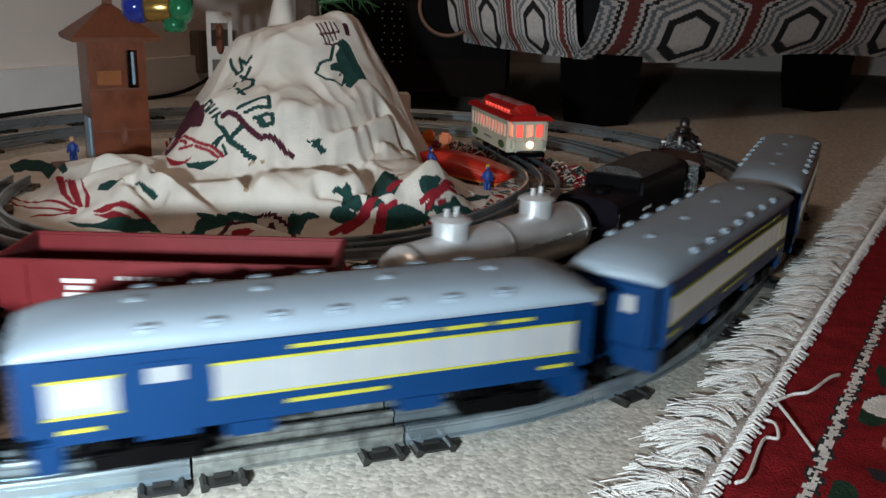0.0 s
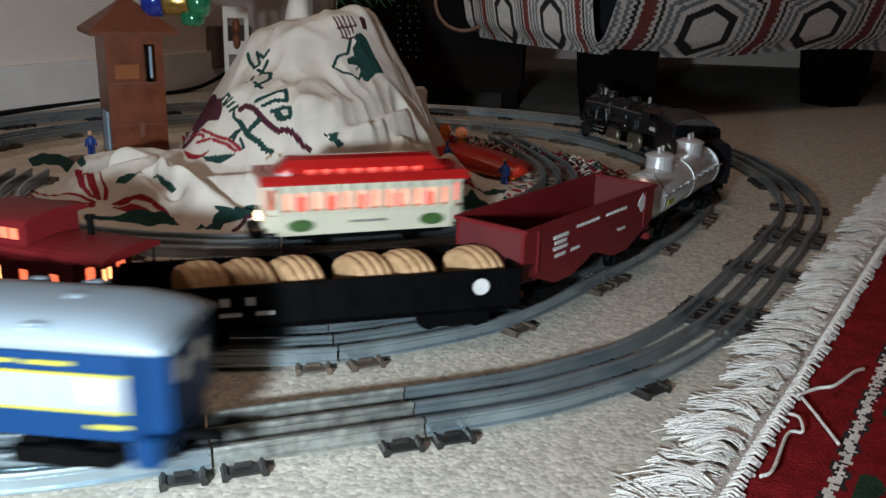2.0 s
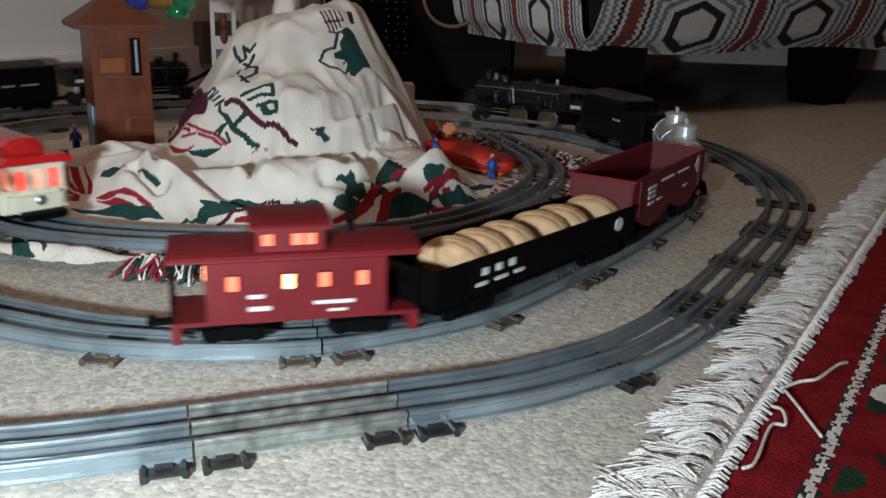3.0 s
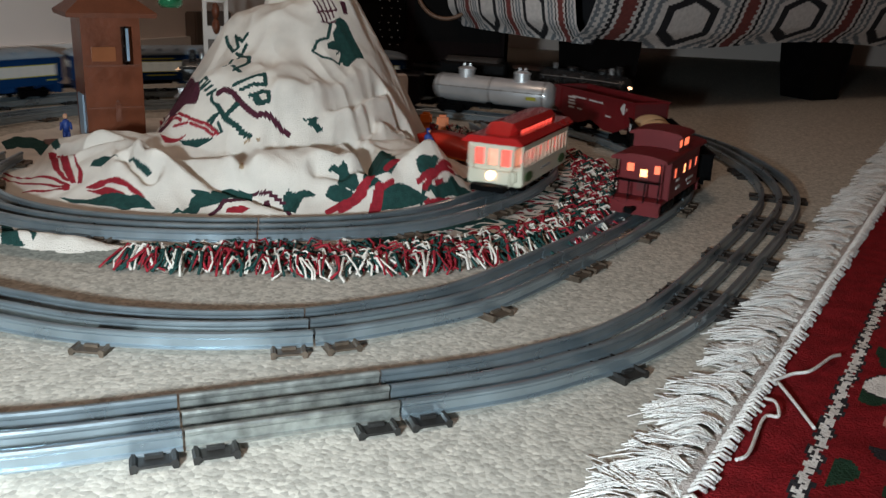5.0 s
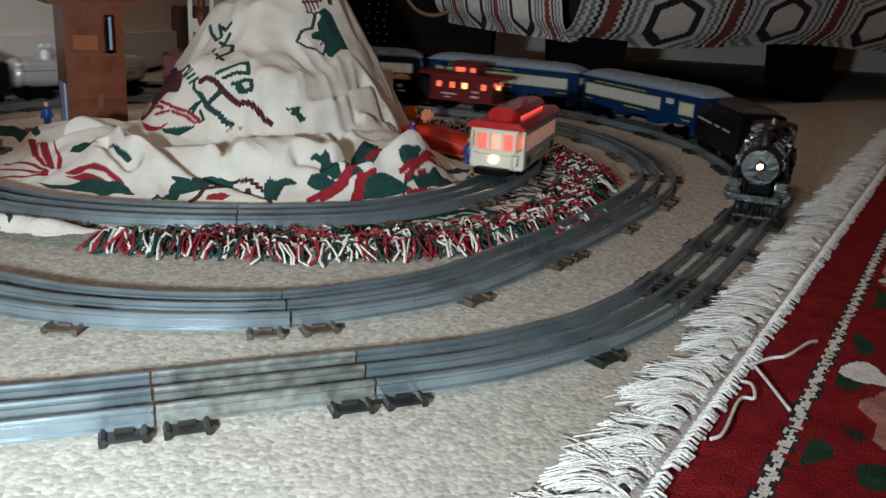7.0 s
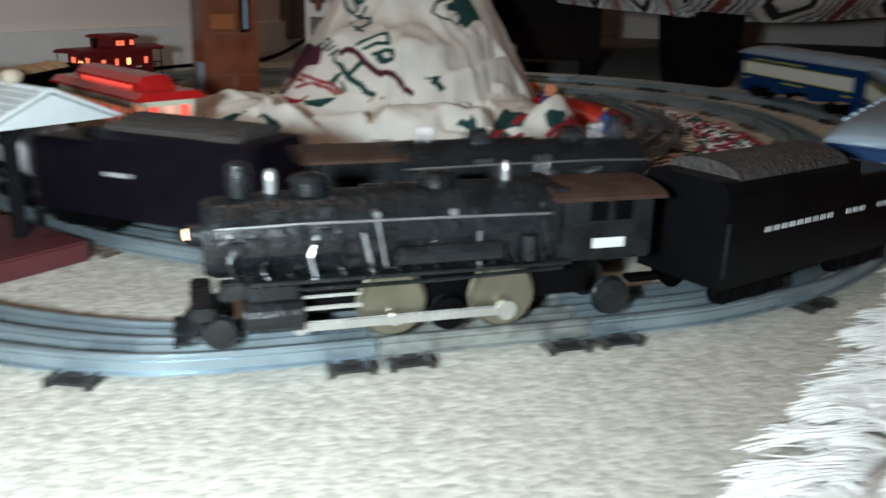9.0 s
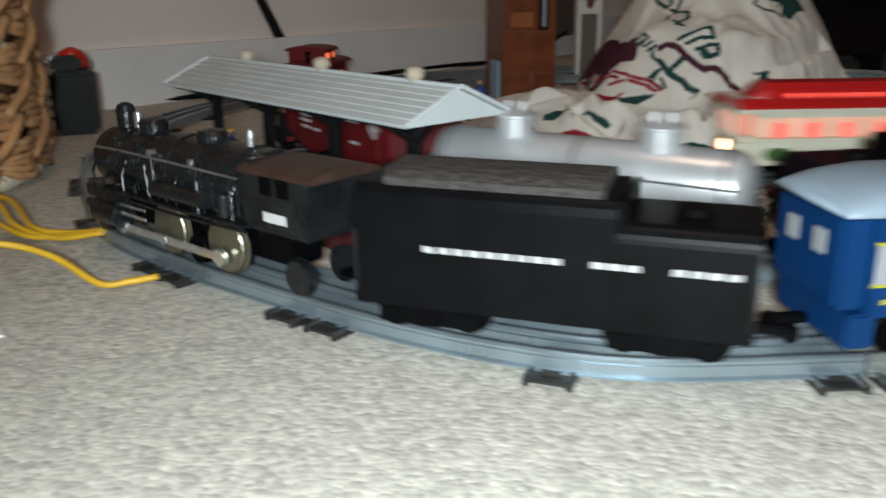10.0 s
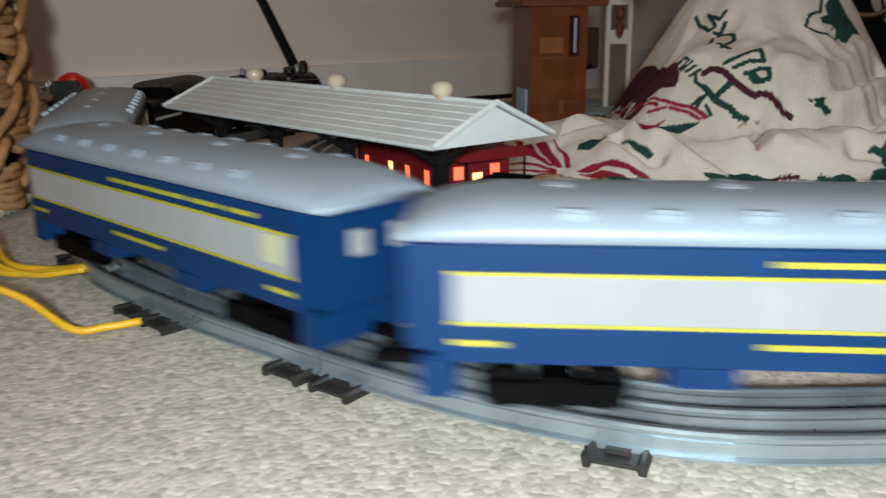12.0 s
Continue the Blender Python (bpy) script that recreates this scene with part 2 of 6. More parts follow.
def track_section(line, s0, s1, z, mat, ties, tmat, group):
    p = line.at((s0 + s1) / 2)
    t = thing("track_section", "grey tubular three-rail toy track section with black steel ties", "train track", group)
    t.location = (p[0], p[1], z)
    n = max(3, int((s1 - s0) / .012))
    for off in (-GAUGE / 2, 0, GAUGE / 2):
        bm = bmesh.new()
        st = []
        for k in range(n + 1):
            s = s0 + .0006 + (s1 - s0 - .0012) * k / n
            q, w = line.at(s), line.way(s)
            st.append(((q[0] - p[0] + w[1] * off, q[1] - p[1] - w[0] * off, 0), w))
        part("rail", sweep(bm, st, RAIL), mat, t, smooth=False)
    for s in ties:
        q, w = line.at(s), line.way(s)
        bm = bmesh.new()
        half = .0285
        m = Matrix(((w[1], w[0], 0, q[0] - p[0]), (-w[0], w[1], 0, q[1] - p[1]), (0, 0, 1, 0), (0, 0, 0, 1)))
        extrude(bm, TIE, -half, half, m)
        for off in (-GAUGE / 2, 0, GAUGE / 2):
            for d in (-.0042, .0042):
                box(bm, (off + d, 0, .0038), (.0022, .008, .0016), 0, m)
        part("tie", bm, tmat, t)
    return t


def lay(line, cuts, z, mats, tmat, group):
    for i, (a, b) in enumerate(zip(cuts, cuts[1:])):
        ln = b - a
        ties = [a + .013, b - .013] if ln < .14 else [a + .013, (a + b) / 2, b - .013]
        track_section(line, a, b, z, mats[i % len(mats)], ties, tmat, group)


def even(a, b, step):
    n = max(1, round((b - a) / step))
    return [a + (b - a) * k / n for k in range(n + 1)]


def nearest(line, x, y):
    return float(line.s[np.hypot(line.q[:, 0] - x, line.q[:, 1] - y).argmin()])


cut_o, cut_a, cut_b = nearest(outer_loop, -.470, .486), nearest(outer_loop, -.361, .455), nearest(outer_loop, -.136, .4795)
cut_c, cut_d = nearest(outer_loop, -.044, .5235), nearest(outer_loop, .142, .706)
lay(outer_loop, [cut_o - (outer_loop.length if cut_o > cut_a else 0), cut_a, cut_b], 0, [rail_blue], tie_mat, "outer track loop")
lay(outer_loop, [cut_b, cut_c], 0, [rail_worn], tie_mat, "outer track loop")
lay(outer_loop, [cut_c, cut_d] + even(cut_d, cut_o + (0 if cut_o > cut_a else outer_loop.length), .245)[1:], 0, [rail_blue], tie_mat, "outer track loop")
mid_a = nearest(middle_loop, -.108, .60)
lay(middle_loop, even(mid_a, mid_a + middle_loop.length, .225), 0, [rail_blue], tie_brown, "middle track loop")
lay(inner_line, even(0, inner_line.length, .225), .006, [rail_blue], tie_brown, "inner track")


# ---- blanket heap, rug, sofa ----
def patterned(name, nu, nv, place, choose, mats, parent=None, smooth=True, thick=0.0):
    """A fine woven sheet; each stitch takes its yarn from choose(u, v)."""
    verts, faces, which = [], [], []
    for j in range(nv + 1):
        for i in range(nu + 1):
            verts.append(place(i / nu, j / nv))
    for j in range(nv):
        for i in range(nu):
            k = choose((i + .5) / nu, (j + .5) / nv)
            if k is None:
                continue
            a = j * (nu + 1) + i
            faces.append((a, a + 1, a + nu + 2, a + nu + 1))
            which.append(k)
    me = bpy.data.meshes.new(name)
    me.from_pydata(verts, [], faces)
    for m in mats:
        me.materials.append(m)
    me.polygons.foreach_set("material_index", which)
    me.polygons.foreach_set("use_smooth", [smooth] * len(faces))
    me.update()
    ob = new(name, me)
    if parent is not None:
        ob.parent = parent
    return ob


yarn_white = material("cream cotton yarn", (.74, .70, .64), .95, 0, .10, 35, .7, 900, specular=.15)
yarn_green = material("dark green yarn", (.018, .060, .055), .95, 0, .2, 200, .7, 900, specular=.15)
yarn_red = material("crimson yarn", (.30, .022, .035), .95, 0, .2, 200, .7, 900, specular=.15)
yarn_tan = material("tan cotton yarn", (.42, .31, .20), .95, 0, .2, 200, .7, 900, specular=.15)
yarn_plum = material("plum yarn", (.075, .02, .035), .95, 0, .2, 200, .7, 900, specular=.15)


def smooth_step(a, b, x):
    t = min(max((x - a) / (b - a), 0), 1)
    return t * t * (3 - 2 * t)


# the blanket's outline about its middle: radius by bearing
HEAP = (-.21, 1.03)
RIM = [(0, .325), (30, .315), (60, .30), (90, .34), (120, .37), (150, .40), (180, .41), (192, .405), (207, .380), (225, .392), (245, .361), (255, .345), (262, .324), (285, .322), (305, .330), (325, .325), (345, .312), (360, .315)]


def rim(deg):
    return np.interp(np.asarray(deg) % 360, [a for a, _ in RIM], [r for _, r in RIM])


def line_gap(x, y):
    """Distance in plan to the inner track."""
    best = np.full(np.shape(x), 9.0)
    for px, py in inner_line.q[::2]:
        best = np.minimum(best, np.hypot(x - px, y - py))
    return best


def bump_at(x, y, cx, cy, rx, ry, turn=0.0):
    c, s = math.cos(radians(turn)), math.sin(radians(turn))
    dx, dy = x - cx, y - cy
    return np.exp(-((c * dx + s * dy) / rx) ** 2 - ((-s * dx + c * dy) / ry) ** 2)


def soft(a, b, x):
    t = np.clip((x - a) / (b - a), 0, 1)
    return t * t * (3 - 2 * t)


def ripple(x, y, s, seed):
    return np.sin(x * s + 1.6 * np.sin(y * s * .7 + seed)) * np.sin(y * s * .9 + 1.4 * np.sin(x * s * .6 + seed * 2.3))


def to_line(x, y, line):
    """Distance in plan to a bent line."""
    best = np.full(np.shape(x), 9.0)
    for (ax, ay), (bx, by) in zip(line, line[1:]):
        dx, dy = bx - ax, by - ay
        u = np.clip(((x - ax) * dx + (y - ay) * dy) / (dx * dx + dy * dy + 1e-12), 0, 1)
        best = np.minimum(best, np.hypot(x - ax - u * dx, y - ay - u * dy))
    return best


# creases pressed into the folds: (depth, half width, line)
CREASES = [(0.016, 0.008, [(-.227, .939), (-.192, .949), (-.162, .968), (-.143, .957), (-.123, .887)]),
           (0.014, 0.008, [(-.316, .870), (-.285, .867), (-.254, .852), (-.216, .847), (-.190, .842)]),
           (0.007, 0.006, [(-.258, .929), (-.230, .859), (-.219, .852)]),
           (0.01, 0.007, [(-.217, .950), (-.190, .967), (-.165, 1.007), (-.146, 1.062)]),
           (0.01, 0.006, [(-.143, 1.005), (-.153, .980), (-.163, .966)]),
           (0.012, 0.006, [(-.144, 1.064), (-.126, 1.065), (-.112, 1.070)]),
           (0.01, 0.006, [(-.145, 1.014), (-.128, 1.038), (-.117, 1.068)]),
           (0.012, 0.006, [(-.339, .862), (-.317, .846), (-.306, .839)]),
           (0.01, 0.006, [(-.437, .920), (-.401, .898), (-.369, .902)]),
           (0.008, 0.006, [(-.167, .870), (-.147, .873), (-.129, .884)])]


def blanket_height(x, y):
    r = np.hypot((x + .248) / np.where(x < -.248, .176, .156), (y - 1.14) / np.where(y < 1.14, .212, .235))
    around = np.arctan2(y - 1.14, x + .248)
    cone = .285 * np.clip(1 - r, 0, 1)
    cone = cone * (1 + .03 * np.sin(around * 7 + 1.5 * np.sin(around * 3)) * soft(.05, .14, cone))
    top = .174 + .25 * (x + .24)
    h = np.where(cone > top - .02, top - .02 + .02 * np.tanh((cone - top + .02) / .02), cone)
    h = np.maximum(h, .215 * bump_at(x, y, -.297, 1.205, .032, .04, 0))
    h = h + .054 * bump_at(x, y, -.255, .968, .14, .052, -4) * (1 - .7 * soft(.04, .13, cone))
    h = h + .046 * bump_at(x, y, -.190, .882, .120, .034, 8)
    h = h + .040 * bump_at(x, y, -.070, .925, .036, .042, 20)
    h = h + .036 * bump_at(x, y, -.385, .915, .055, .05, -25)
    h = h + .026 * bump_at(x, y, -.325, .862, .06, .032, -30)
    h = h + .022 * bump_at(x, y, -.455, .955, .05, .03, -20)
    h = h + .034 * bump_at(x, y, -.105, 1.02, .06, .055, -20)
    for depth, wide, line in CREASES:
        d = to_line(x, y, line) / wide
        h = h - depth * np.exp(-d * d) + .35 * depth * np.exp(-(d - 2) ** 2)
    wrinkle = ripple(x, y, 52, .3) * .6 + ripple(x + y, y - x, 95, 1.7) * .3
    h = np.maximum(h, 0) * (1 + .035 * wrinkle)
    h = h + .0018 * (1 - np.abs(ripple(x + .4 * y, y - .3 * x, 70, 4.2)) * 2) * soft(.015, .05, h)
    h = np.where(y < 1.2, h * soft(.022, .062, line_gap(x, y)), h)
    h = h + .012 * bump_at(x, y, -.335, .712, .085, .012, -4)
    return .0045 + np.maximum(h, 0) + .0010 * ripple(x, y, 140, 2.0)


# woven motifs over the cloth, in plan: strokes, then filled shapes
WORDS = [[(-.310, 1.052), (-.304, 1.042), (-.294, 1.026), (-.289, 1.028), (-.298, 1.047)],
    [(-.281, 1.035), (-.286, 1.032), (-.295, 1.042)],
    [(-.290, .987), (-.288, 1.002), (-.280, 1.027)],
    [(-.289, 1.022), (-.270, 1.005), (-.268, .993), (-.277, .977)],
    [(-.281, .985), (-.270, .974)],
    [(-.272, .960), (-.245, .969)],
    [(-.264, .957), (-.241, .962)],
    [(-.244, .971), (-.240, .961)],
    [(-.254, .954), (-.243, .957), (-.235, .954), (-.234, .950), (-.240, .949)],
    [(-.249, .953), (-.246, .950), (-.240, .949)],
    [(-.248, .955), (-.240, .949)]]
SMALL_WORDS = [[(-.314, .980), (-.308, .981), (-.304, .976), (-.311, .976)],
    [(-.310, .974), (-.301, .973)],
    [(-.305, .970), (-.297, .969)],
    [(-.301, .966), (-.293, .966)],
    [(-.296, .964), (-.295, .960), (-.286, .954)],
    [(-.283, .950), (-.287, .949), (-.292, .945), (-.281, .939)],
    [(-.283, .944), (-.278, .939)],
    [(-.296, .947), (-.289, .950)]]
CROOK = [[(-.289, .963), (-.284, .963), (-.277, .959), (-.270, .955), (-.262, .950), (-.244, .943), (-.215, .949)]]
STEMS = [[(-.278, .946), (-.269, .941), (-.249, .935)],
    [(-.287, .955), (-.277, .946), (-.266, .949)]]
SWIRL = [[(-.353, .982), (-.349, .986), (-.326, .963), (-.315, .955)],
    [(-.345, .976), (-.327, .960)],
    [(-.335, .961), (-.318, .954)],
    [(-.315, .953), (-.303, .948), (-.287, .940)],
    [(-.317, .956), (-.298, .948), (-.282, .939)],
    [(-.484, 1.272), (-.363, 1.009)]]
FIGURED = []
OUTLINE = [[(-.200, 1.068), (-.200, 1.054), (-.209, 1.043), (-.211, 1.032), (-.200, 1.033), (-.192, 1.036), (-.185, 1.040), (-.184, 1.051)]]
PLAID = [[(-.220, 1.072), (-.207, 1.062)],
    [(-.216, 1.074), (-.204, 1.067)],
    [(-.212, 1.079), (-.201, 1.071)],
    [(-.208, 1.083), (-.198, 1.075)],
    [(-.204, 1.086), (-.197, 1.083)],
    [(-.208, 1.060), (-.196, 1.074)],
    [(-.213, 1.065), (-.198, 1.082)]]
RIBBON = [[(-.123, .868), (-.132, .857), (-.150, .840)],
    [(-.119, .875), (-.124, .861), (-.140, .844)],
    [(-.112, .870), (-.114, .851)],
    [(-.101, .877), (-.109, .870), (-.110, .854)],
    [(-.107, .882), (-.100, .897)],
    [(-.078, .892), (-.065, .911), (-.054, .942)],
    [(-.073, .892), (-.051, .939)],
    [(-.067, .887), (-.042, .919)],
    [(-.077, 1.348), (-.041, 1.259)]]
BOW_STROKES = [[(-.502, .927), (-.443, .889), (-.389, .850)],
    [(-.489, .907), (-.430, .866), (-.389, .848)],
    [(-.435, .854), (-.388, .846)]]
EDGING = [[(-.246, .815), (-.239, .830), (-.223, .835), (-.207, .848), (-.181, .827)],
    [(-.220, .854), (-.192, .848)]]
BOW = [[(-.449, .925), (-.441, .925), (-.410, .875), (-.386, .852), (-.401, .862), (-.420, .881)],
    [(-.440, .925), (-.433, .923), (-.395, .869), (-.383, .852), (-.389, .853), (-.407, .875)],
    [(-.424, .917), (-.398, .883), (-.380, .860), (-.376, .849), (-.381, .851), (-.387, .865)],
    [(-.370, .842), (-.357, .846), (-.339, .841), (-.318, .829), (-.304, .820), (-.311, .821), (-.328, .832), (-.346, .840), (-.359, .839)],
    [(-.367, .839), (-.348, .838), (-.328, .828), (-.321, .824), (-.341, .827), (-.357, .835)]]
ROSE = [[(-.350, .960), (-.335, .952), (-.316, .948), (-.323, .948), (-.337, .941)],
    [(-.236, .822), (-.234, .826), (-.223, .828), (-.215, .827), (-.221, .821)]]
FLANK = [[(-.350, 1.056), (-.311, .973), (-.312, .964), (-.349, .986), (-.511, 1.341)],
    [(-.197, 1.096), (-.192, 1.102), (-.187, 1.097), (-.191, 1.090)]]
GREEN_A = [[(-.325, .948), (-.315, .945), (-.300, .942), (-.287, .939), (-.293, .939), (-.310, .939), (-.318, .940)],
    [(-.198, 1.071), (-.193, 1.083), (-.187, 1.088), (-.178, 1.085), (-.164, 1.074), (-.171, 1.063), (-.176, 1.044), (-.181, 1.044), (-.187, 1.054), (-.190, 1.045), (-.189, 1.053), (-.197, 1.044), (-.200, 1.048), (-.194, 1.058), (-.197, 1.064), (-.194, 1.072)],
    [(-.206, .957), (-.197, .959), (-.189, .965), (-.190, .961), (-.183, .963), (-.188, .957), (-.192, .957), (-.199, .956), (-.196, .958)]]
GREEN_B = [[(-.375, .865), (-.375, .872), (-.364, .873), (-.347, .863), (-.357, .864), (-.363, .860)],
    [(-.341, .867), (-.320, .853), (-.309, .846), (-.314, .846), (-.326, .854)],
    [(-.391, .834), (-.361, .827), (-.348, .831), (-.334, .829), (-.322, .825), (-.313, .823), (-.300, .818), (-.292, .811), (-.309, .812), (-.321, .811), (-.341, .817), (-.370, .823)],
    [(-.591, 1.072), (-.594, 1.110), (-.568, 1.102), (-.543, 1.090), (-.438, .929), (-.443, .927), (-.533, 1.042), (-.556, 1.047), (-.557, 1.027)]]
GREEN_C = [[(-.271, .834), (-.260, .835), (-.252, .834), (-.249, .853), (-.242, .853), (-.232, .854), (-.221, .854), (-.223, .836), (-.235, .834), (-.239, .830), (-.246, .826), (-.257, .821), (-.257, .812), (-.270, .810), (-.267, .819), (-.268, .829), (-.264, .831)],
    [(-.187, .828), (-.193, .850), (-.188, .852), (-.179, .849), (-.166, .852), (-.164, .851), (-.173, .844), (-.175, .838), (-.176, .829)],
    [(-.278, .809), (-.275, .816), (-.268, .812)]]
GREEN_D = [[(-.159, .874), (-.153, .878), (-.149, .878), (-.146, .882), (-.142, .881), (-.141, .879), (-.131, .869), (-.127, .864), (-.134, .861), (-.139, .862), (-.147, .862), (-.148, .875)],
    [(-.156, .853), (-.154, .858), (-.145, .862), (-.138, .861), (-.132, .861), (-.134, .855), (-.142, .850), (-.150, .851)],
    [(-.135, .948), (-.127, .947), (-.123, .958), (-.115, .962), (-.099, .892), (-.102, .881), (-.117, .874), (-.109, .873), (-.120, .865), (-.122, .862), (-.133, .856), (-.125, .866)],
    [(-.110, .865), (-.104, .873), (-.092, .883), (-.077, .887), (-.069, .889), (-.078, .876), (-.094, .864), (-.109, .854)]]
GREEN_E = [[(-.083, .901), (-.073, .911), (-.063, .922), (-.067, .909), (-.071, .898), (-.080, .896)],
    [(-.055, .919), (-.051, .933), (-.043, .938), (-.029, .959), (-.038, .927), (-.049, .916), (-.062, .895), (-.068, .895)],
    [(-.051, .935), (-.036, 1.001), (-.021, 1.028), (-.024, 1.009), (-.039, .971)],
    [(-.103, 1.339), (-.051, 1.316), (-.069, 1.281), (-.087, 1.270)]]
GREEN_F = [[(-.399, .761), (-.388, .758), (-.350, .706), (-.344, .702), (-.350, .697), (-.362, .702)],
    [(-.380, .751), (-.378, .765), (-.338, .709), (-.339, .705)],
    [(-.363, .769), (-.368, .757), (-.375, .759)],
    [(-.113, .801), (-.092, .821), (-.083, .796), (-.090, .779), (-.105, .774)],
    [(-.083, .817), (-.052, .849), (-.013, .878), (-.023, .851), (-.050, .831), (-.072, .812)]]
# tan streak along the crease beside the stems
TAN_STREAK = [[(-.237, .866), (-.254, .927), (-.232, .865), (-.233, .863), (-.236, .862)],
    [(-.260, .935), (-.249, .935), (-.248, .933), (-.258, .935)],
    [(-.243, .932), (-.238, .934), (-.239, .931)]]


def inside(x, y, shape):
    """Whether each point lies within a closed outline."""
    hit = np.zeros(len(x), bool)
    for (ax, ay), (bx, by) in zip(shape, shape[1:] + shape[:1]):
        if ay != by:
            hit ^= ((ay > y) != (by > y)) & (x < (bx - ax) * (y - ay) / (by - ay) + ax)
    return hit


def stitch_map(pts):
    """The yarn of each stitch, from the motifs that pass over it."""
    which = np.zeros(len(pts), int)
    x, y = pts[:, 0], pts[:, 1]
    d = np.hypot(x - HEAP[0], y - HEAP[1])
    wob = np.sin(x * 190 + 3 * np.sin(y * 150)) * np.sin(y * 170 + 2 * np.sin(x * 130))
    wob2 = np.sin(x * 130 + y * 210) + .6 * np.sin(y * 260 - x * 90)
    edge = (x > -.075) & (d > .19) & (pts[:, 2] < .03)
    which[edge & (wob > .22)] = 1
    which[edge & (wob < -.30) & (wob2 > -.2)] = 2
    flank = (x + .32 * (y - .95) < -.330) & (y > .97) & (y < 1.16) & (pts[:, 2] > .045) & (x > -.44)
    which[flank] = 3
    which[flank & (wob > .6)] = 0
    figured = (x + .32 * (y - .95) < -.330) & (y > .97) & (y < 1.20) & (pts[:, 2] > .105) & (x > -.44)
    which[figured] = np.where(wob2 > .15, 2, 0)[figured]
    for shapes, yarn in ((BOW, 2), (ROSE, 2), (FLANK, 3), (GREEN_A, 1), (GREEN_B, 1), (GREEN_C, 1), (GREEN_D, 1), (GREEN_E, 1), (GREEN_F, 1), (TAN_STREAK, 4)):
        for shape in shapes:
            which[inside(x, y, shape)] = yarn
    for rows, yarn, r in ((WORDS, 1, .0021), (SMALL_WORDS, 1, .0017), (CROOK, 3, .0030), (STEMS, 1, .0030), (SWIRL, 2, .0017), (FIGURED, 2, .0016), (OUTLINE, 1, .0016), (PLAID, 3, .0011), (RIBBON, 2, .0030), (BOW_STROKES, 2, .0016), (EDGING, 3, .0020)):
        for line in rows:
            for (ax, ay), (bx, by) in zip(line, line[1:]):
                a, b = (np.array((px, py, float(blanket_height(np.array(px), np.array(py))))) for px, py in ((ax, ay), (bx, by)))
                n = max(1, int(np.linalg.norm(b - a) / .006))
                us = np.linspace(0, 1, n + 1)
                run = np.stack([ax + (bx - ax) * us, ay + (by - ay) * us], 1)
                run = np.column_stack([run, blanket_height(run[:, 0], run[:, 1])])
                for p, q in zip(run, run[1:]):
                    near = np.flatnonzero((np.abs(x - p[0]) < .02) & (np.abs(y - p[1]) < .02))
                    v, w = pts[near] - p, q - p
                    t = np.clip((v @ w) / (w @ w + 1e-9), 0, 1)
                    which[near[np.linalg.norm(v - t[:, None] * w, axis=1) < r]] = yarn
    return which


X0, X1, Y0, Y1 = -.64, .15, .68, 1.42
NU, NV = 800, 790
grid_x, grid_y = np.meshgrid(np.linspace(X0, X1, NU + 1), np.linspace(Y0, Y1, NV + 1))
sheet = np.stack([grid_x, grid_y, blanket_height(grid_x, grid_y)], -1)
cells = ((sheet[1:, 1:] + sheet[:-1, :-1] + sheet[1:, :-1] + sheet[:-1, 1:]) / 4).reshape(-1, 3)
stitches = stitch_map(cells).reshape(NV, NU)
cover = (np.hypot(cells[:, 0] - HEAP[0], cells[:, 1] - HEAP[1]) < rim(np.degrees(np.arctan2(cells[:, 1] - HEAP[1], cells[:, 0] - HEAP[0])))).reshape(NV, NU)


def blanket_yarn(u, v):
    j, i = int(v * NV), int(u * NU)
    return int(stitches[j, i]) if cover[j, i] else None


blanket = patterned("blanket", NU, NV, lambda u, v: tuple(sheet[round(v * NV), round(u * NU)]), blanket_yarn, [yarn_white, yarn_green, yarn_red, yarn_plum, yarn_tan])
tagged(blanket, "cream knitted blanket heaped on the floor, green holly, red ribbons", "blanket")
fringe_rng = random.Random(5)
strands = {yarn_white: bmesh.new(), yarn_green: bmesh.new(), yarn_red: bmesh.new()}
for k in range(2100):
    b = fringe_rng.uniform(260, 458)
    ex, ey = math.cos(radians(b)), math.sin(radians(b))
    r0 = float(rim(b)) - fringe_rng.uniform(-.004, .038) * smooth_step(258, 275, b)
    p = Vector((HEAP[0] + ex * r0, HEAP[1] + ey * r0, .006 + fringe_rng.random() * .006))
    turn = radians(b + fringe_rng.gauss(0, 38))
    d = Vector((math.cos(turn), math.sin(turn), 0)) * fringe_rng.uniform(.015, .028)
    side = Vector((-d.y, d.x, 0)) * fringe_rng.uniform(-.5, .5)
    pts = [p, p + d * .35 + side * .6 + Vector((0, 0, .004)), p + d * .7 + side, p + d + side * .6]
    pts[2].z, pts[3].z = .004 + fringe_rng.random() * .005, .0025
    yarn = fringe_rng.choice((yarn_white, yarn_white, yarn_green, yarn_red, yarn_red, yarn_green))
    tube(strands[yarn], pts, fringe_rng.uniform(.0007, .0012), 5)
for yarn, bm in strands.items():
    tagged(part("fringe", bm, yarn, blanket, smooth=True), kind="stuff")

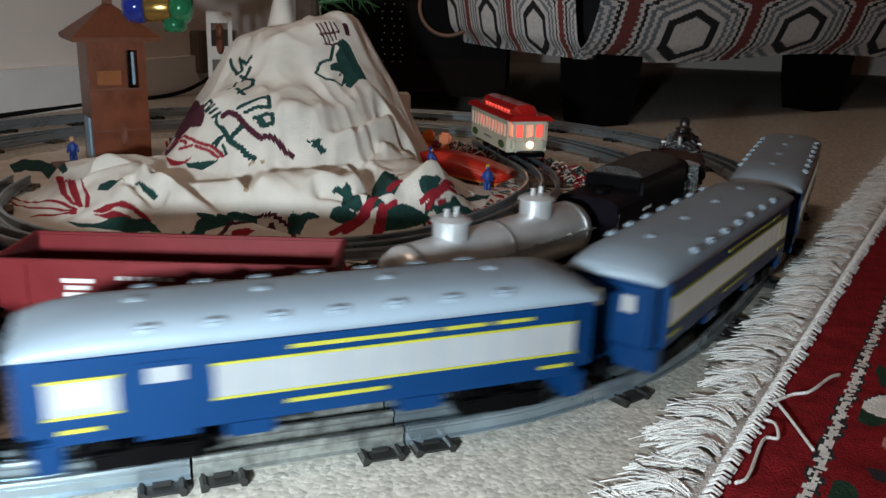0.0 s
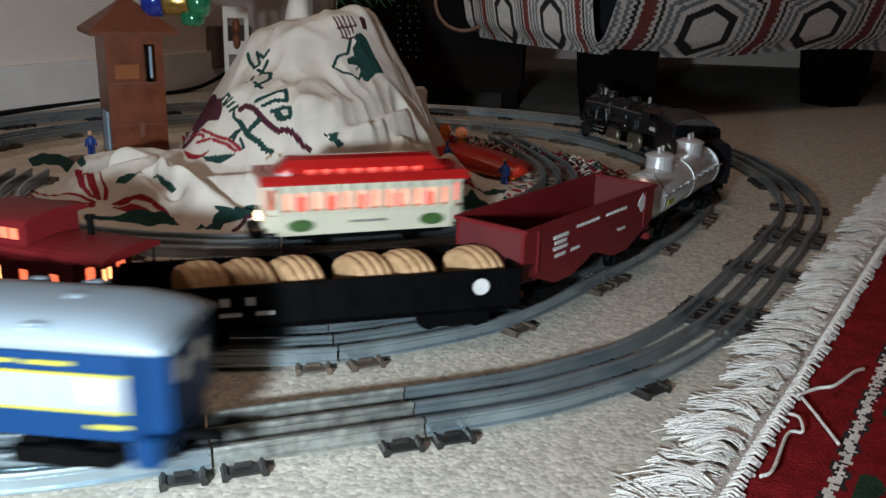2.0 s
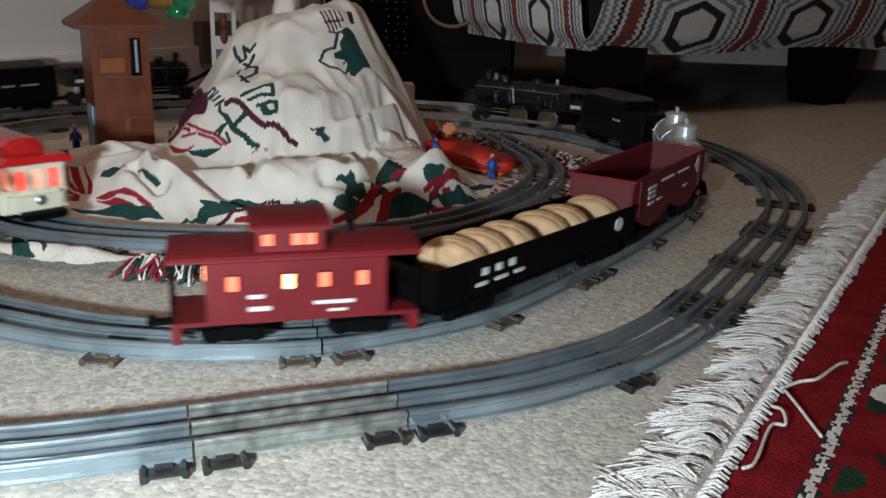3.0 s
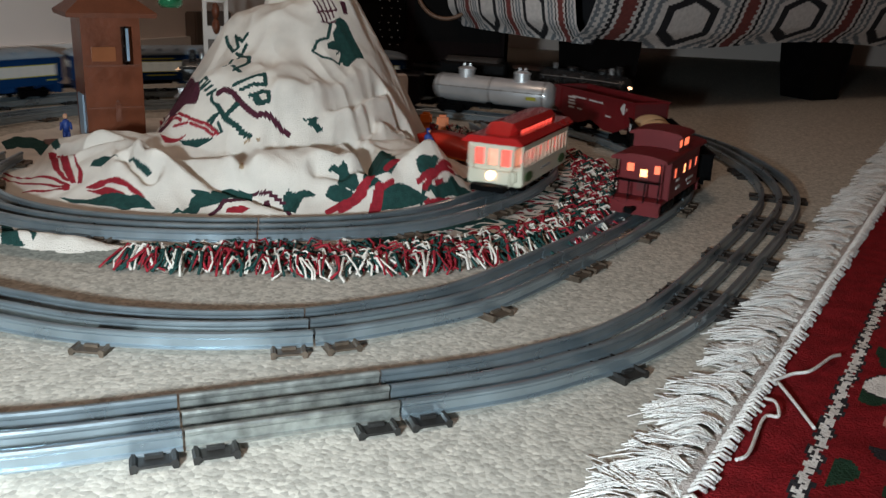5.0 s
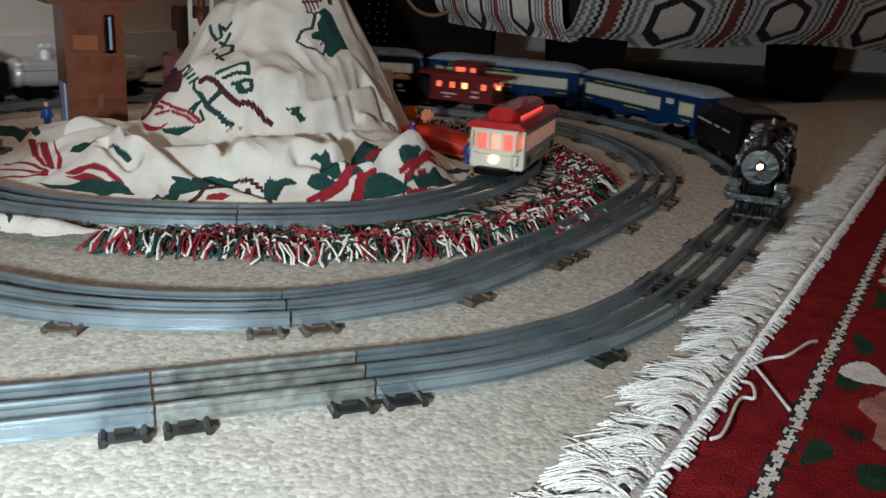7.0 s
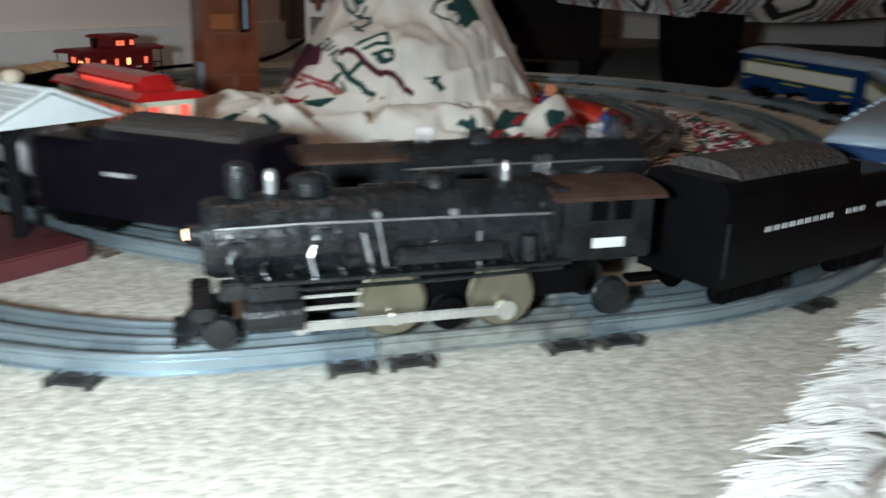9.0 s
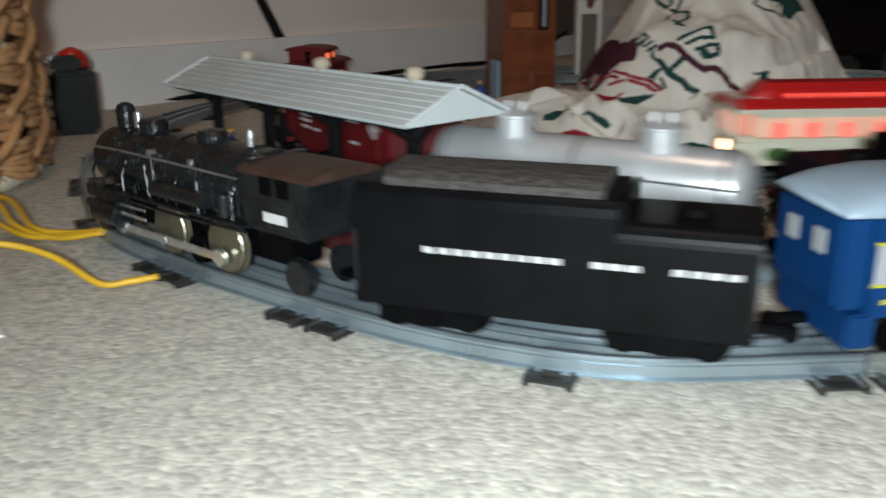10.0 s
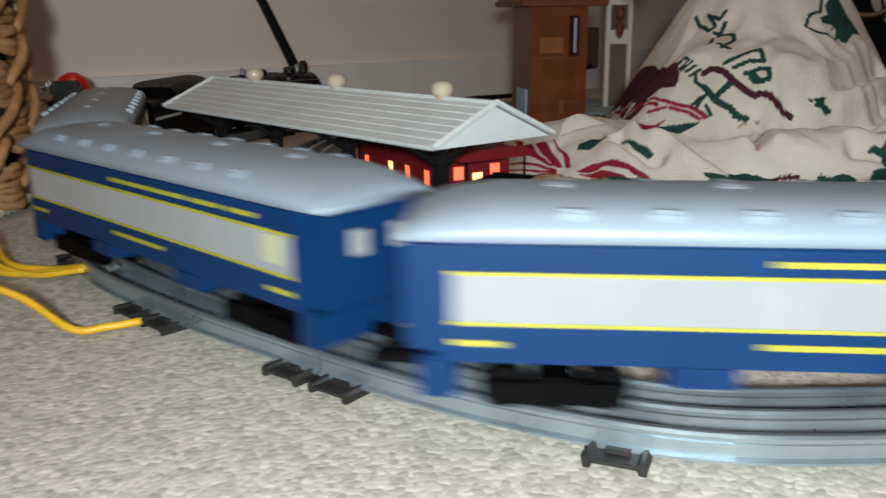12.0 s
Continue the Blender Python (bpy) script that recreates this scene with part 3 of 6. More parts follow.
# rug beside the track
rug_red = material("deep red wool pile", (.21, .012, .016), .95, 0, .25, 120, .8, 700, specular=.1)
rug_white = material("cream wool", (.78, .77, .75), .95, 0, .15, 120, .8, 700, specular=.1)
rug_selvage = material("greyed cream selvage", (.50, .46, .44), .95, 0, .15, 120, .8, 700, specular=.1)
rug_dark = material("charcoal wool", (.03, .03, .035), .95, 0, .25, 120, .8, 700, specular=.1)
rug_green = material("dark green wool", (.02, .05, .03), .95, 0, .25, 120, .8, 700, specular=.1)
rug_pink = material("dusty pink wool", (.42, .20, .17), .95, 0, .25, 120, .8, 700, specular=.1)
RUG_O, RUG_U, RUG_V = Vector((.0825 - .4525 * .35, .4525 - .8918 * .35, 0)), Vector((.4525, .8918, 0)), Vector((.8918, -.4525, 0))
RUG_L, RUG_W = 1.65, .75


def rug_place(u, v):
    p = RUG_O + RUG_U * (u * RUG_L) + RUG_V * (v * RUG_W)
    return (p.x, p.y, .0065 + .0012 * noise.noise(p * 45))


def rug_yarn(u, v):
    a, b = u * RUG_L, v * RUG_W
    if b < .0062:
        return 5
    if b < .0395:
        return 0
    line = .0437 + .0009 * math.sin(a * 480) + .0006 * noise.noise(Vector((a * 90, 0, 1)))
    if abs(b - line) < .0024:
        return 2 if noise.noise(Vector((a * 320, b * 320, 5))) > .28 else 1
    if abs(b - line) < .0046:
        return 2 if noise.noise(Vector((a * 70, b * 90, 6))) > -.15 else 0
    if b < .0525:
        return 0
    k = noise.noise(Vector((a * 26, b * 40, 3)))
    if k > .44:
        return 1
    if k > .38:
        return 2
    g = noise.noise(Vector((a * 28 + 7, b * 44, 8)))
    if g > .26:
        return 3
    if g < -.34:
        return 4
    return 0


rug = patterned("rug", 1000, 520, rug_place, rug_yarn, [rug_red, rug_white, rug_dark, rug_green, rug_pink, rug_selvage], smooth=False)
tagged(rug, "dark red patterned oriental rug with a cream tasselled edge", "rug")
side_bm = bmesh.new()
sweep(side_bm, [(tuple(RUG_O), RUG_U), (tuple(RUG_O + RUG_U * RUG_L), RUG_U)], [(0.001, 0), (0.001, .0040), (RUG_W, .0030), (RUG_W, 0)])
part("backing", side_bm, rug_white, rug)
tassel = bmesh.new()
for k in range(410):
    a = k * RUG_L / 410 + fringe_rng.gauss(0, .0012)
    lean, long, bend = fringe_rng.gauss(-.004, .014), fringe_rng.uniform(.020, .043), fringe_rng.gauss(0, .007)
    rise = fringe_rng.uniform(.001, .006)
    for j in range(15):
        p = RUG_O + RUG_U * (a + fringe_rng.gauss(0, .0011)) + RUG_V * fringe_rng.uniform(0, .003)
        d = -RUG_V * long * fringe_rng.uniform(.80, 1.06) + RUG_U * (lean + fringe_rng.gauss(0, .0065))
        w = RUG_U * (bend + fringe_rng.gauss(0, .0018))
        up = Vector((0, 0, 1))
        run = [p + up * .0060, p + d * .3 + w * .7 + up * (.004 + rise), p + d * .65 + w + up * (.002 + rise * .6 + fringe_rng.random() * .002), p + d + w * .3 + up * .0014]
        tube(tassel, spline3(run, 2), fringe_rng.uniform(.00028, .00055), 4)
for k in range(470):
    # short loops of the hem over the red pile
    a = k * RUG_L / 470 + fringe_rng.gauss(0, .0006)
    p = RUG_O + RUG_U * a + RUG_V * .0048
    e = RUG_V * fringe_rng.uniform(.0062, .0092) + RUG_U * fringe_rng.gauss(.001, .0012)
    tube(tassel, [p + Vector((0, 0, .0072)), p + e * .5 + Vector((0, 0, .0098)), p + e + Vector((0, 0, .0076))], fringe_rng.uniform(.0008, .0012), 5)
tagged(part("tassels", tassel, rug_white, rug, "cream tasselled fringe", True), kind="stuff")
thread = bmesh.new()
tube(thread, spline3([(.155, .571, .009), (.168, .580, .010), (.177, .581, .012), (.195, .604, .011), (.204, .614, .009)]), .0010, 6)
tube(thread, spline3([(.157, .570, .009), (.159, .549, .009), (.161, .520, .009)]), .0009, 6)
tube(thread, spline3([(.145, .549, .009), (.148, .541, .011), (.146, .528, .010), (.139, .527, .009), (.123, .490, .010), (.116, .484, .009)]), .0009, 6)
tagged(part("loose_threads", thread, rug_white, None, "", True), "loose cream threads lying on the red rug", "thread")

# sofa
fab_cream = material("cream upholstery", (.62, .58, .56), .9, 0, .12, 150, .5, 800)
fab_black = material("black upholstery", (.012, .012, .016), .9, 0, .3, 150, .5, 800)
fab_grey = material("blue grey upholstery", (.17, .19, .21), .9, 0, .2, 150, .5, 800)
fab_rust = material("rust red upholstery", (.17, .04, .035), .9, 0, .2, 150, .5, 800)
sofa = thing("sofa", "low sofa in cream, black and rust geometric upholstery", "sofa")
SOFA_A, SOFA_DIR = Vector((.145, 1.60, 0)), Vector((.81, .586, 0))
SOFA_N = Vector((SOFA_DIR.y, -SOFA_DIR.x, 0))


def fabric_yarn(a, z):
    """Hexagons between stripes; a runs along the sofa, z up."""
    p = .284
    q, zz = abs((a % p) / p - .5) * p, abs(z - .160)
    zig = .03 * math.copysign(1, math.sin(z * 700))
    r = max(q / .060, zz / .046 + q / .120) + (zig if q > .07 else 0)
    for limit, yarn in ((.70, 0), (1.0, 1), (1.24, 0), (1.40, 2), (1.54, 0), (1.70, 2), (1.84, 0), (1.98, 1), (2.12, 0)):
        if r < limit:
            return yarn
    return 3


def front_place(u, v):
    a = -.065 + u * 1.665
    z = .112 + .42 * v
    out = .045 * math.sin(math.pi * min(v * 1.6, 1)) - .02 * (1 - smooth_step(0, .08, v))
    p = SOFA_A + SOFA_DIR * a + SOFA_N * out
    return (p.x, p.y, z - .006 * math.sin(a * 9))


part_front = patterned("seat_front", 640, 150, front_place, lambda u, v: fabric_yarn(-.071 + u * 1.665, .112 + .42 * v), [fab_cream, fab_black, fab_grey, fab_rust], sofa)


def arm_place(u, v):
    p = Vector((.092, 1.562, 0)).lerp(Vector((-.125, 1.695, 0)), u)
    out = .030 * math.sin(math.pi * min(v * 1.6, 1)) + .018 * math.sin(math.pi * u) - .02 * (1 - smooth_step(0, .08, v))
    p -= Vector((.52, .85, 0)) * out
    return (p.x, p.y, .115 + .014 * u + .42 * v)


patterned("arm_front", 240, 150, arm_place, lambda u, v: fabric_yarn(.93 - u * .80, .118 + .42 * v), [fab_cream, fab_black, fab_grey, fab_rust], sofa)
bm = bmesh.new()
sofa_m = Matrix(((SOFA_DIR.x, -SOFA_N.x, 0, SOFA_A.x), (SOFA_DIR.y, -SOFA_N.y, 0, SOFA_A.y), (0, 0, 1, 0), (0, 0, 0, 1)))
box(bm, (.80, .47, .33), (1.6, .86, .40), .02, sofa_m)
part("seat_body", bm, fab_black, sofa)
for a, d in ((.03, .06), (.62, .07), (1.5, .06), (.05, .8), (1.5, .8)):
    bm = bmesh.new()
    lathe(bm, [(.056, 0), (.066, .06), (.072, .13)], sofa_m @ Matrix.Translation((a, d, 0)) @ pose(0, 0, 0, 0, 0, 45), 4)
    part("foot", bm, dark_mat, sofa)


# ---- things round the tracks ----
tower_wood = material("brown stained wood panel", (.14, .034, .010), .36, 0, .25, 40, .15, 180)
tower_roof = material("brown shingle roof", (.13, .036, .014), .5, 0, .2, 60, .3, 160)
# lighter orange that paints a highlight onto the tower's board
tower_board = material("board in orange highlight colour", (.25, .082, .028), .3, 0, .15, 60)
pane_blue = material("pale blue panel", (.26, .36, .46), .35, 0, .05, 60)
skin_mat = material("painted skin tone", (.55, .30, .18), .6, 0, .1, 200)
cloth_blue = material("painted blue overalls", (.018, .055, .26), .5, 0, .15, 200)
hair_gold = material("painted yellow cap", (.55, .32, .03), .5, 0, .1, 200)
base_green = material("painted green base", (.04, .14, .06), .6, 0, .15, 200)
toy_red = material("orange red plastic", (.46, .022, .010), .35, 0, .08, 80)
toy_orange = material("orange plastic", (.62, .14, .010), .4, 0, .08, 80)
card_white = material("white carton", (.66, .62, .58), .7, 0, .05, 30)
shed_roof_mat = material("pale grey planked roof", (.50, .54, .55), .55, 0, .06, 40, .15, 250)
maroon_mat = material("maroon painted platform", (.075, .016, .018), .5, 0, .12, 40)
bulb_mat = material("clear frosted globe", (.42, .36, .28), .15, 0, .05, 60)
wicker_mat = material("dried hyacinth leaf", (.41, .215, .095), .7, 0, .35, 45, .6, 220)
stitch_mat = material("pale cane stitch", (.66, .58, .45), .7, 0, .15, 80)
wire_yellow = material("yellow insulated wire", (.62, .36, .02), .45, 0, .08, 80)
cable_black = material("black cable rubber", (.007, .007, .008), .5, 0, .2, 80, specular=.15)
glass_blue = material("cobalt glass ornament", (.02, .04, .30), .12, .3, .2, 80, coat=.6)
glass_gold = material("gold foil ornament", (.45, .28, .08), .22, .8, .15, 80)
glass_green = material("emerald glass ornament", (.02, .16, .07), .12, .3, .2, 80, coat=.6)
needle_mat = material("green plastic fir needles", (.025, .10, .03), .6, 0, .3, 150)
bark_mat = material("dark brown trunk", (.06, .035, .022), .8, 0, .3, 80, .6, 200)
plate_brown = material("flat grey brown", (.13, .10, .085), .5, 0, .06, 60)
paper_mat = material("white paper", (.72, .72, .72), .8, 0, .03, 30)
glaze_brown = material("glossy brown glaze", (.05, .017, .010), .15, 0, .3, 60, coat=.5)
hoop_wood = material("bentwood hoop", (.16, .085, .05), .5, 0, .2, 90)
bead_mat = material("silver bead", (.6, .6, .6), .2, .9, .1, 90)


def signal_tower():
    t = thing("toy_signal_tower", "brown wooden toy signal tower with pyramid roof beside the blanket", "toy building")
    u, v = Vector((.80, .60, 0)), Vector((-.60, .80, 0))
    o = Vector((-.477, 1.060, .005))
    m = Matrix(((u.x, v.x, 0, o.x), (u.y, v.y, 0, o.y), (0, 0, 1, o.z), (0, 0, 0, 1)))
    t.matrix_world = m
    S, T, E = .063, .0035, .146
    bm = bmesh.new()
    # front wall with a tall window opening towards one side
    gx, gz = (0, .042, .054, S), (0, .092, .136, E)
    keep = [(i, j) for i in range(3) for j in range(3) if (i, j) != (1, 1)]
    near = [[bm.verts.new((x, 0, z)) for z in gz] for x in gx]
    far = [[bm.verts.new((x, T, z)) for z in gz] for x in gx]
    for i, j in keep:
        for g in (near, far):
            bm.faces.new((g[i][j], g[i + 1][j], g[i + 1][j + 1], g[i][j + 1]))
    for i in range(3):
        for j in (0, 3):
            bm.faces.new((near[i][j], near[i + 1][j], far[i + 1][j], far[i][j]))
            bm.faces.new((near[j][i], near[j][i + 1], far[j][i + 1], far[j][i]))
    for a, b in (((1, 1), (2, 1)), ((2, 1), (2, 2)), ((2, 2), (1, 2)), ((1, 2), (1, 1))):
        bm.faces.new((near[a[0]][a[1]], near[b[0]][b[1]], far[b[0]][b[1]], far[a[0]][a[1]]))
    part("front_wall", bm, tower_wood, t)
    bm = bmesh.new()
    box(bm, (T / 2, S / 2 + T / 2, E / 2), (T, S - T, E))
    part("side_wall", bm, tower_wood, t)
    bm = bmesh.new()
    box(bm, (S - T / 2, S / 2 + T / 2, E / 2), (T, S - T, E))
    box(bm, (S / 2, S - T / 2, E / 2), (S - 2 * T, T, E))
    part("back_wall", bm, tower_wood, t)
    for x, z, w, h in ((.031, .046, .058, .0016), (.031, .093, .058, .002)):
        bm = bmesh.new()
        box(bm, (x, -.0006, z), (w, .0014, h), .0003)
        part("trim", bm, tower_roof, t)
    # raised board whose paler colour stands for the wall's orange highlight
    bm = bmesh.new()
    box(bm, (.022, -.0012, .106), (.026, .0022, .016), .0005)
    part("highlight_board", bm, tower_board, t, "board in orange highlight colour")
    bm = bmesh.new()
    box(bm, (.034, -.0010, .040), (.007, .002, .020), .0008)
    rod(bm, (.034, -.003, .053), (.034, .001, .053), .0016, seg=10)
    part("door_latch", bm, tower_roof, t)
    bm = bmesh.new()
    box(bm, (.0485, -.0006, .116), (.003, .0012, .036))
    part("window_glass", bm, pane_blue, t, "pale blue glass edge")
    bm = bmesh.new()
    box(bm, (-.0012, .026, .036), (.0022, .030, .048), .0005, None)
    part("side_door", bm, pane_blue, t, "pale blue side door")
    bm = bmesh.new()
    c = Vector((S / 2, S / 2, 0))
    lo = [bm.verts.new((c.x + a * .047, c.y + b * .047, E)) for a, b in ((-1, -1), (1, -1), (1, 1), (-1, 1))]
    hi = [bm.verts.new((c.x + a * .048, c.y + b * .048, E + .005)) for a, b in ((-1, -1), (1, -1), (1, 1), (-1, 1))]
    top = [bm.verts.new((c.x + a * .004, c.y + b * .004, E + .040)) for a, b in ((-1, -1), (1, -1), (1, 1), (-1, 1))]
    for a, b in ((lo, hi), (hi, top)):
        for k in range(4):
            bm.faces.new((a[k], a[(k + 1) % 4], b[(k + 1) % 4], b[k]))
    bm.faces.new(lo[::-1])
    bm.faces.new(top)
    roof = part("roof", bm, tower_roof, t)
    bm = bmesh.new()
    box(bm, (c.x, c.y, E + .042), (.010, .010, .006), .001)
    part("roof_cap", bm, tower_roof, roof)
    bm = bmesh.new()
    box(bm, (.015, .030, -.0015), (.110, .085, .005), .001)
    part("base_plate", bm, tower_roof, t)
    return t


def toy_figure(x, y, z, turn, cap, arm=25.0, green=False):
    t = thing("toy_worker_figure", "painted miniature worker in blue overalls" + (" on a green base" if green else " beside a red vehicle"), "toy figure", "toy workers")
    t.matrix_world = pose(x, y, z, 0, 0, turn)
    bm = bmesh.new()
    for k in (-1, 1):
        rod(bm, (0, k * .0022, .001), (0, k * .0020, .014), .0019, .0022, 8)
        box(bm, (.001, k * .0022, .001), (.005, .0026, .002), .0005)
    lathe(bm, [(.0034, .013), (.0042, .018), (.0046, .0235), (.003, .026), (.0014, .027)], None, 12)
    for k in (-1, 1):
        rod(bm, (0, k * .0045, .0235), (.006 * math.sin(radians(arm + k * 18)), k * .0058, .0235 - .009 * math.cos(radians(arm + k * 18))), .0015, .0012, 8)
    lathe(bm, [(.0008, .0265), (.0021, .0285), (.0024, .0305), (.0016, .033), (.0004, .0335)], None, 12)
    me_parts = part("figure", bm, cloth_blue, t, smooth=True)
    bm = bmesh.new()
    ball(bm, (.0004, 0, .0300), .00265, 2)
    part("head", bm, skin_mat, t, smooth=True)
    bm = bmesh.new()
    ball(bm, (-.0003, 0, .0318), .0026, 2, (1, 1, .7))
    part("cap", bm, cap, t, smooth=True)
    if green:
        bm = bmesh.new()
        lathe(bm, [(.008, -.0012), (.008, .0004), (.006, .0012)], None, 16)
        part("base", bm, base_green, t)
    return t


def red_vehicle():
    t = thing("toy_rescue_vehicle", "tipped red and orange plastic toy vehicle on the blanket", "toy vehicle")
    t.matrix_world = pose(-.055, 1.112, .012, 0, 5, -20)
    bm = bmesh.new()
    a = [(-.055, .004), (-.055, .024), (-.030, .030), (.015, .028), (.050, .018), (.058, .010), (.045, .004)]
    l = [bm.verts.new((x, -.018 + .004 * (z > .02), z)) for x, z in a]
    r = [bm.verts.new((x, .018 - .004 * (z > .02), z)) for x, z in a]
    n = len(a)
    for i in range(n):
        bm.faces.new((l[i], l[(i + 1) % n], r[(i + 1) % n], r[i]))
    bm.faces.new(l)
    bm.faces.new(r[::-1])
    bmesh.ops.bevel(bm, geom=bm.edges[:], offset=.0018, segments=2, affect="EDGES")
    bmesh.ops.scale(bm, vec=(1, 1.45, .75), verts=bm.verts)
    part("shell", bm, toy_red, t, "bright red shell", True)
    bm = bmesh.new()
    box(bm, (.012, -.006, .004), (.075, .034, .008), .002)
    part("chassis", bm, toy_orange, t, "orange chassis")
    for x in (-.030, .036):
        for y in (-.020, .016):
            bm = bmesh.new()
            rod(bm, (x, y - .002, .001), (x, y + .003, .001), .007, seg=16)
            part("wheel", bm, black_plastic_mat, t)
    return t


black_plastic_mat = material("black rubber wheel", (.012, .012, .012), .6, 0, .2, 80)
signal_tower()
toy_figure(-.507, 1.066, .0095, -60, skin_mat, 10, True)
toy_figure(-.026, 1.050, .0045, 120, hair_gold, 20)
toy_figure(-.094, 1.098, .012, 40, glass_blue, 70)
red_vehicle()
for k, (x, y) in enumerate(((-.118, 1.285), (-.094, 1.268))):
    t = thing("toy_barrier", "small orange plastic toy barrier behind the blanket heap", "toy barrier", "orange barriers")
    t.location = (x, y, .005)
    bm = bmesh.new()
    box(bm, (0, 0, .022), (.016, .010, .016), .003)
    part("body", bm, toy_orange, t)
    bm = bmesh.new()
    box(bm, (0, 0, .007), (.010, .006, .015), .001)
    part("stem", bm, toy_orange, t)
for x, y, w, h in ((-.172, 1.283, .052, .078), (-.212, 1.318, .045, .094)):
    t = thing("carton", "small plain white carton standing behind the blanket", "box", "white cartons")
    t.matrix_world = pose(x, y, .004, 0, 0, 14)
    bm = bmesh.new()
    box(bm, (0, 0, h / 2), (w, .04, h), .0012)
    part("body", bm, card_white, t)
    bm = bmesh.new()
    box(bm, (0, -.006, h + .0004), (w - .002, .026, .0012), .0003)
    part("flap", bm, card_white, t)


def platform_shed():
    t = thing("station_platform", "toy station platform with pale grey gabled roof on black posts", "toy station")
    d = Vector((-.900, .436, 0))
    n = Vector((.436, .900, 0))
    o = Vector((-.341, .5635, 0))
    t.matrix_world = Matrix(((d.x, -n.x, 0, o.x), (d.y, -n.y, 0, o.y), (0, 0, 1, 0), (0, 0, 0, 1)))
    # local: x along the roof away from its near gable, y towards the outer track
    bm = bmesh.new()
    box(bm, (.118, .020, .006), (.262, .052, .012), .0012)
    part("platform", bm, maroon_mat, t, "maroon platform slab")
    n_planks = 7
    for side in (1, -1):
        bm = bmesh.new()
        vs = [bm.verts.new(p) for p in ((-.002, side * .0355, .0768), (.274, side * .0355, .0768), (.274, 0, .0942), (-.002, 0, .0942))]
        bm.faces.new(vs)
        slope = part("roof_slope", bm, shed_roof_mat, t)
        for k in range(n_planks):
            f0, f1 = k / n_planks, (k + 1) / n_planks - .012
            y0, y1 = side * .036 * (1 - f0), side * .036 * (1 - f1)
            z0, z1 = .0775 + .0175 * f0, .0775 + .0175 * f1
            bm = bmesh.new()
            vs = [bm.verts.new(p) for p in ((-.003, y0, z0), (.275, y0, z0), (.275, y1, z1), (-.003, y1, z1), (-.003, y0, z0 + .0014), (.275, y0, z0 + .0014), (.275, y1, z1 + .0010), (-.003, y1, z1 + .0010))]
            for q in ((0, 1, 2, 3), (7, 6, 5, 4), (0, 4, 5, 1), (1, 5, 6, 2), (2, 6, 7, 3), (3, 7, 4, 0)):
                bm.faces.new([vs[i] for i in q])
            part("plank", bm, shed_roof_mat, slope)
    bm = bmesh.new()
    box(bm, (.136, 0, .0957), (.278, .004, .0022), .0006)
    for x in (-.003, .275):
        for s in (-1, 1):
            rod(bm, (x, s * .0365, .0785), (x, 0, .0962), .0014, seg=6)
    part("ridge", bm, shed_roof_mat, t)
    for x in (-.001, .272):
        bm = bmesh.new()
        extrude(bm, [(-.035, .0770), (.035, .0770), (0, .0940)], x, x + .002)
        part("gable", bm, shed_roof_mat, t)
    for x in (.022, .098, .174, .245):
        bm = bmesh.new()
        box(bm, (x, .012, .044), (.006, .006, .065), .0006)
        rod(bm, (x, .012, .062), (x - .018, .012, .078), .0016, seg=6)
        rod(bm, (x, .012, .062), (x + .018, .012, .078), .0016, seg=6)
        rod(bm, (x, .012, .064), (x, .033, .0775), .0014, seg=6)
        part("post", bm, cable_black, t, "black post with braces")
    bm = bmesh.new()
    box(bm, (.136, .030, .0762), (.268, .003, .0026), .0004)
    box(bm, (.136, .012, .0785), (.268, .004, .0030), .0004)
    part("beam", bm, cable_black, t)
    for x in (.035, .126, .219):
        bm = bmesh.new()
        lathe(bm, [(.003, .0950), (.003, .0962), (.0048, .0975), (.0055, .1000), (.0048, .1026), (.002, .1042)], Matrix.Translation((x, 0, 0)), 16)
        part("roof_lamp", bm, bulb_mat, t, "frosted globe lamp", True)
    for ob in t.children_recursive:
        ob.data.transform(Matrix.Diagonal((1.054, 1.12, 1.025, 1)))
    return t


platform_shed()
toy_figure(-.572, .668, .0125, 200, hair_gold, 15)


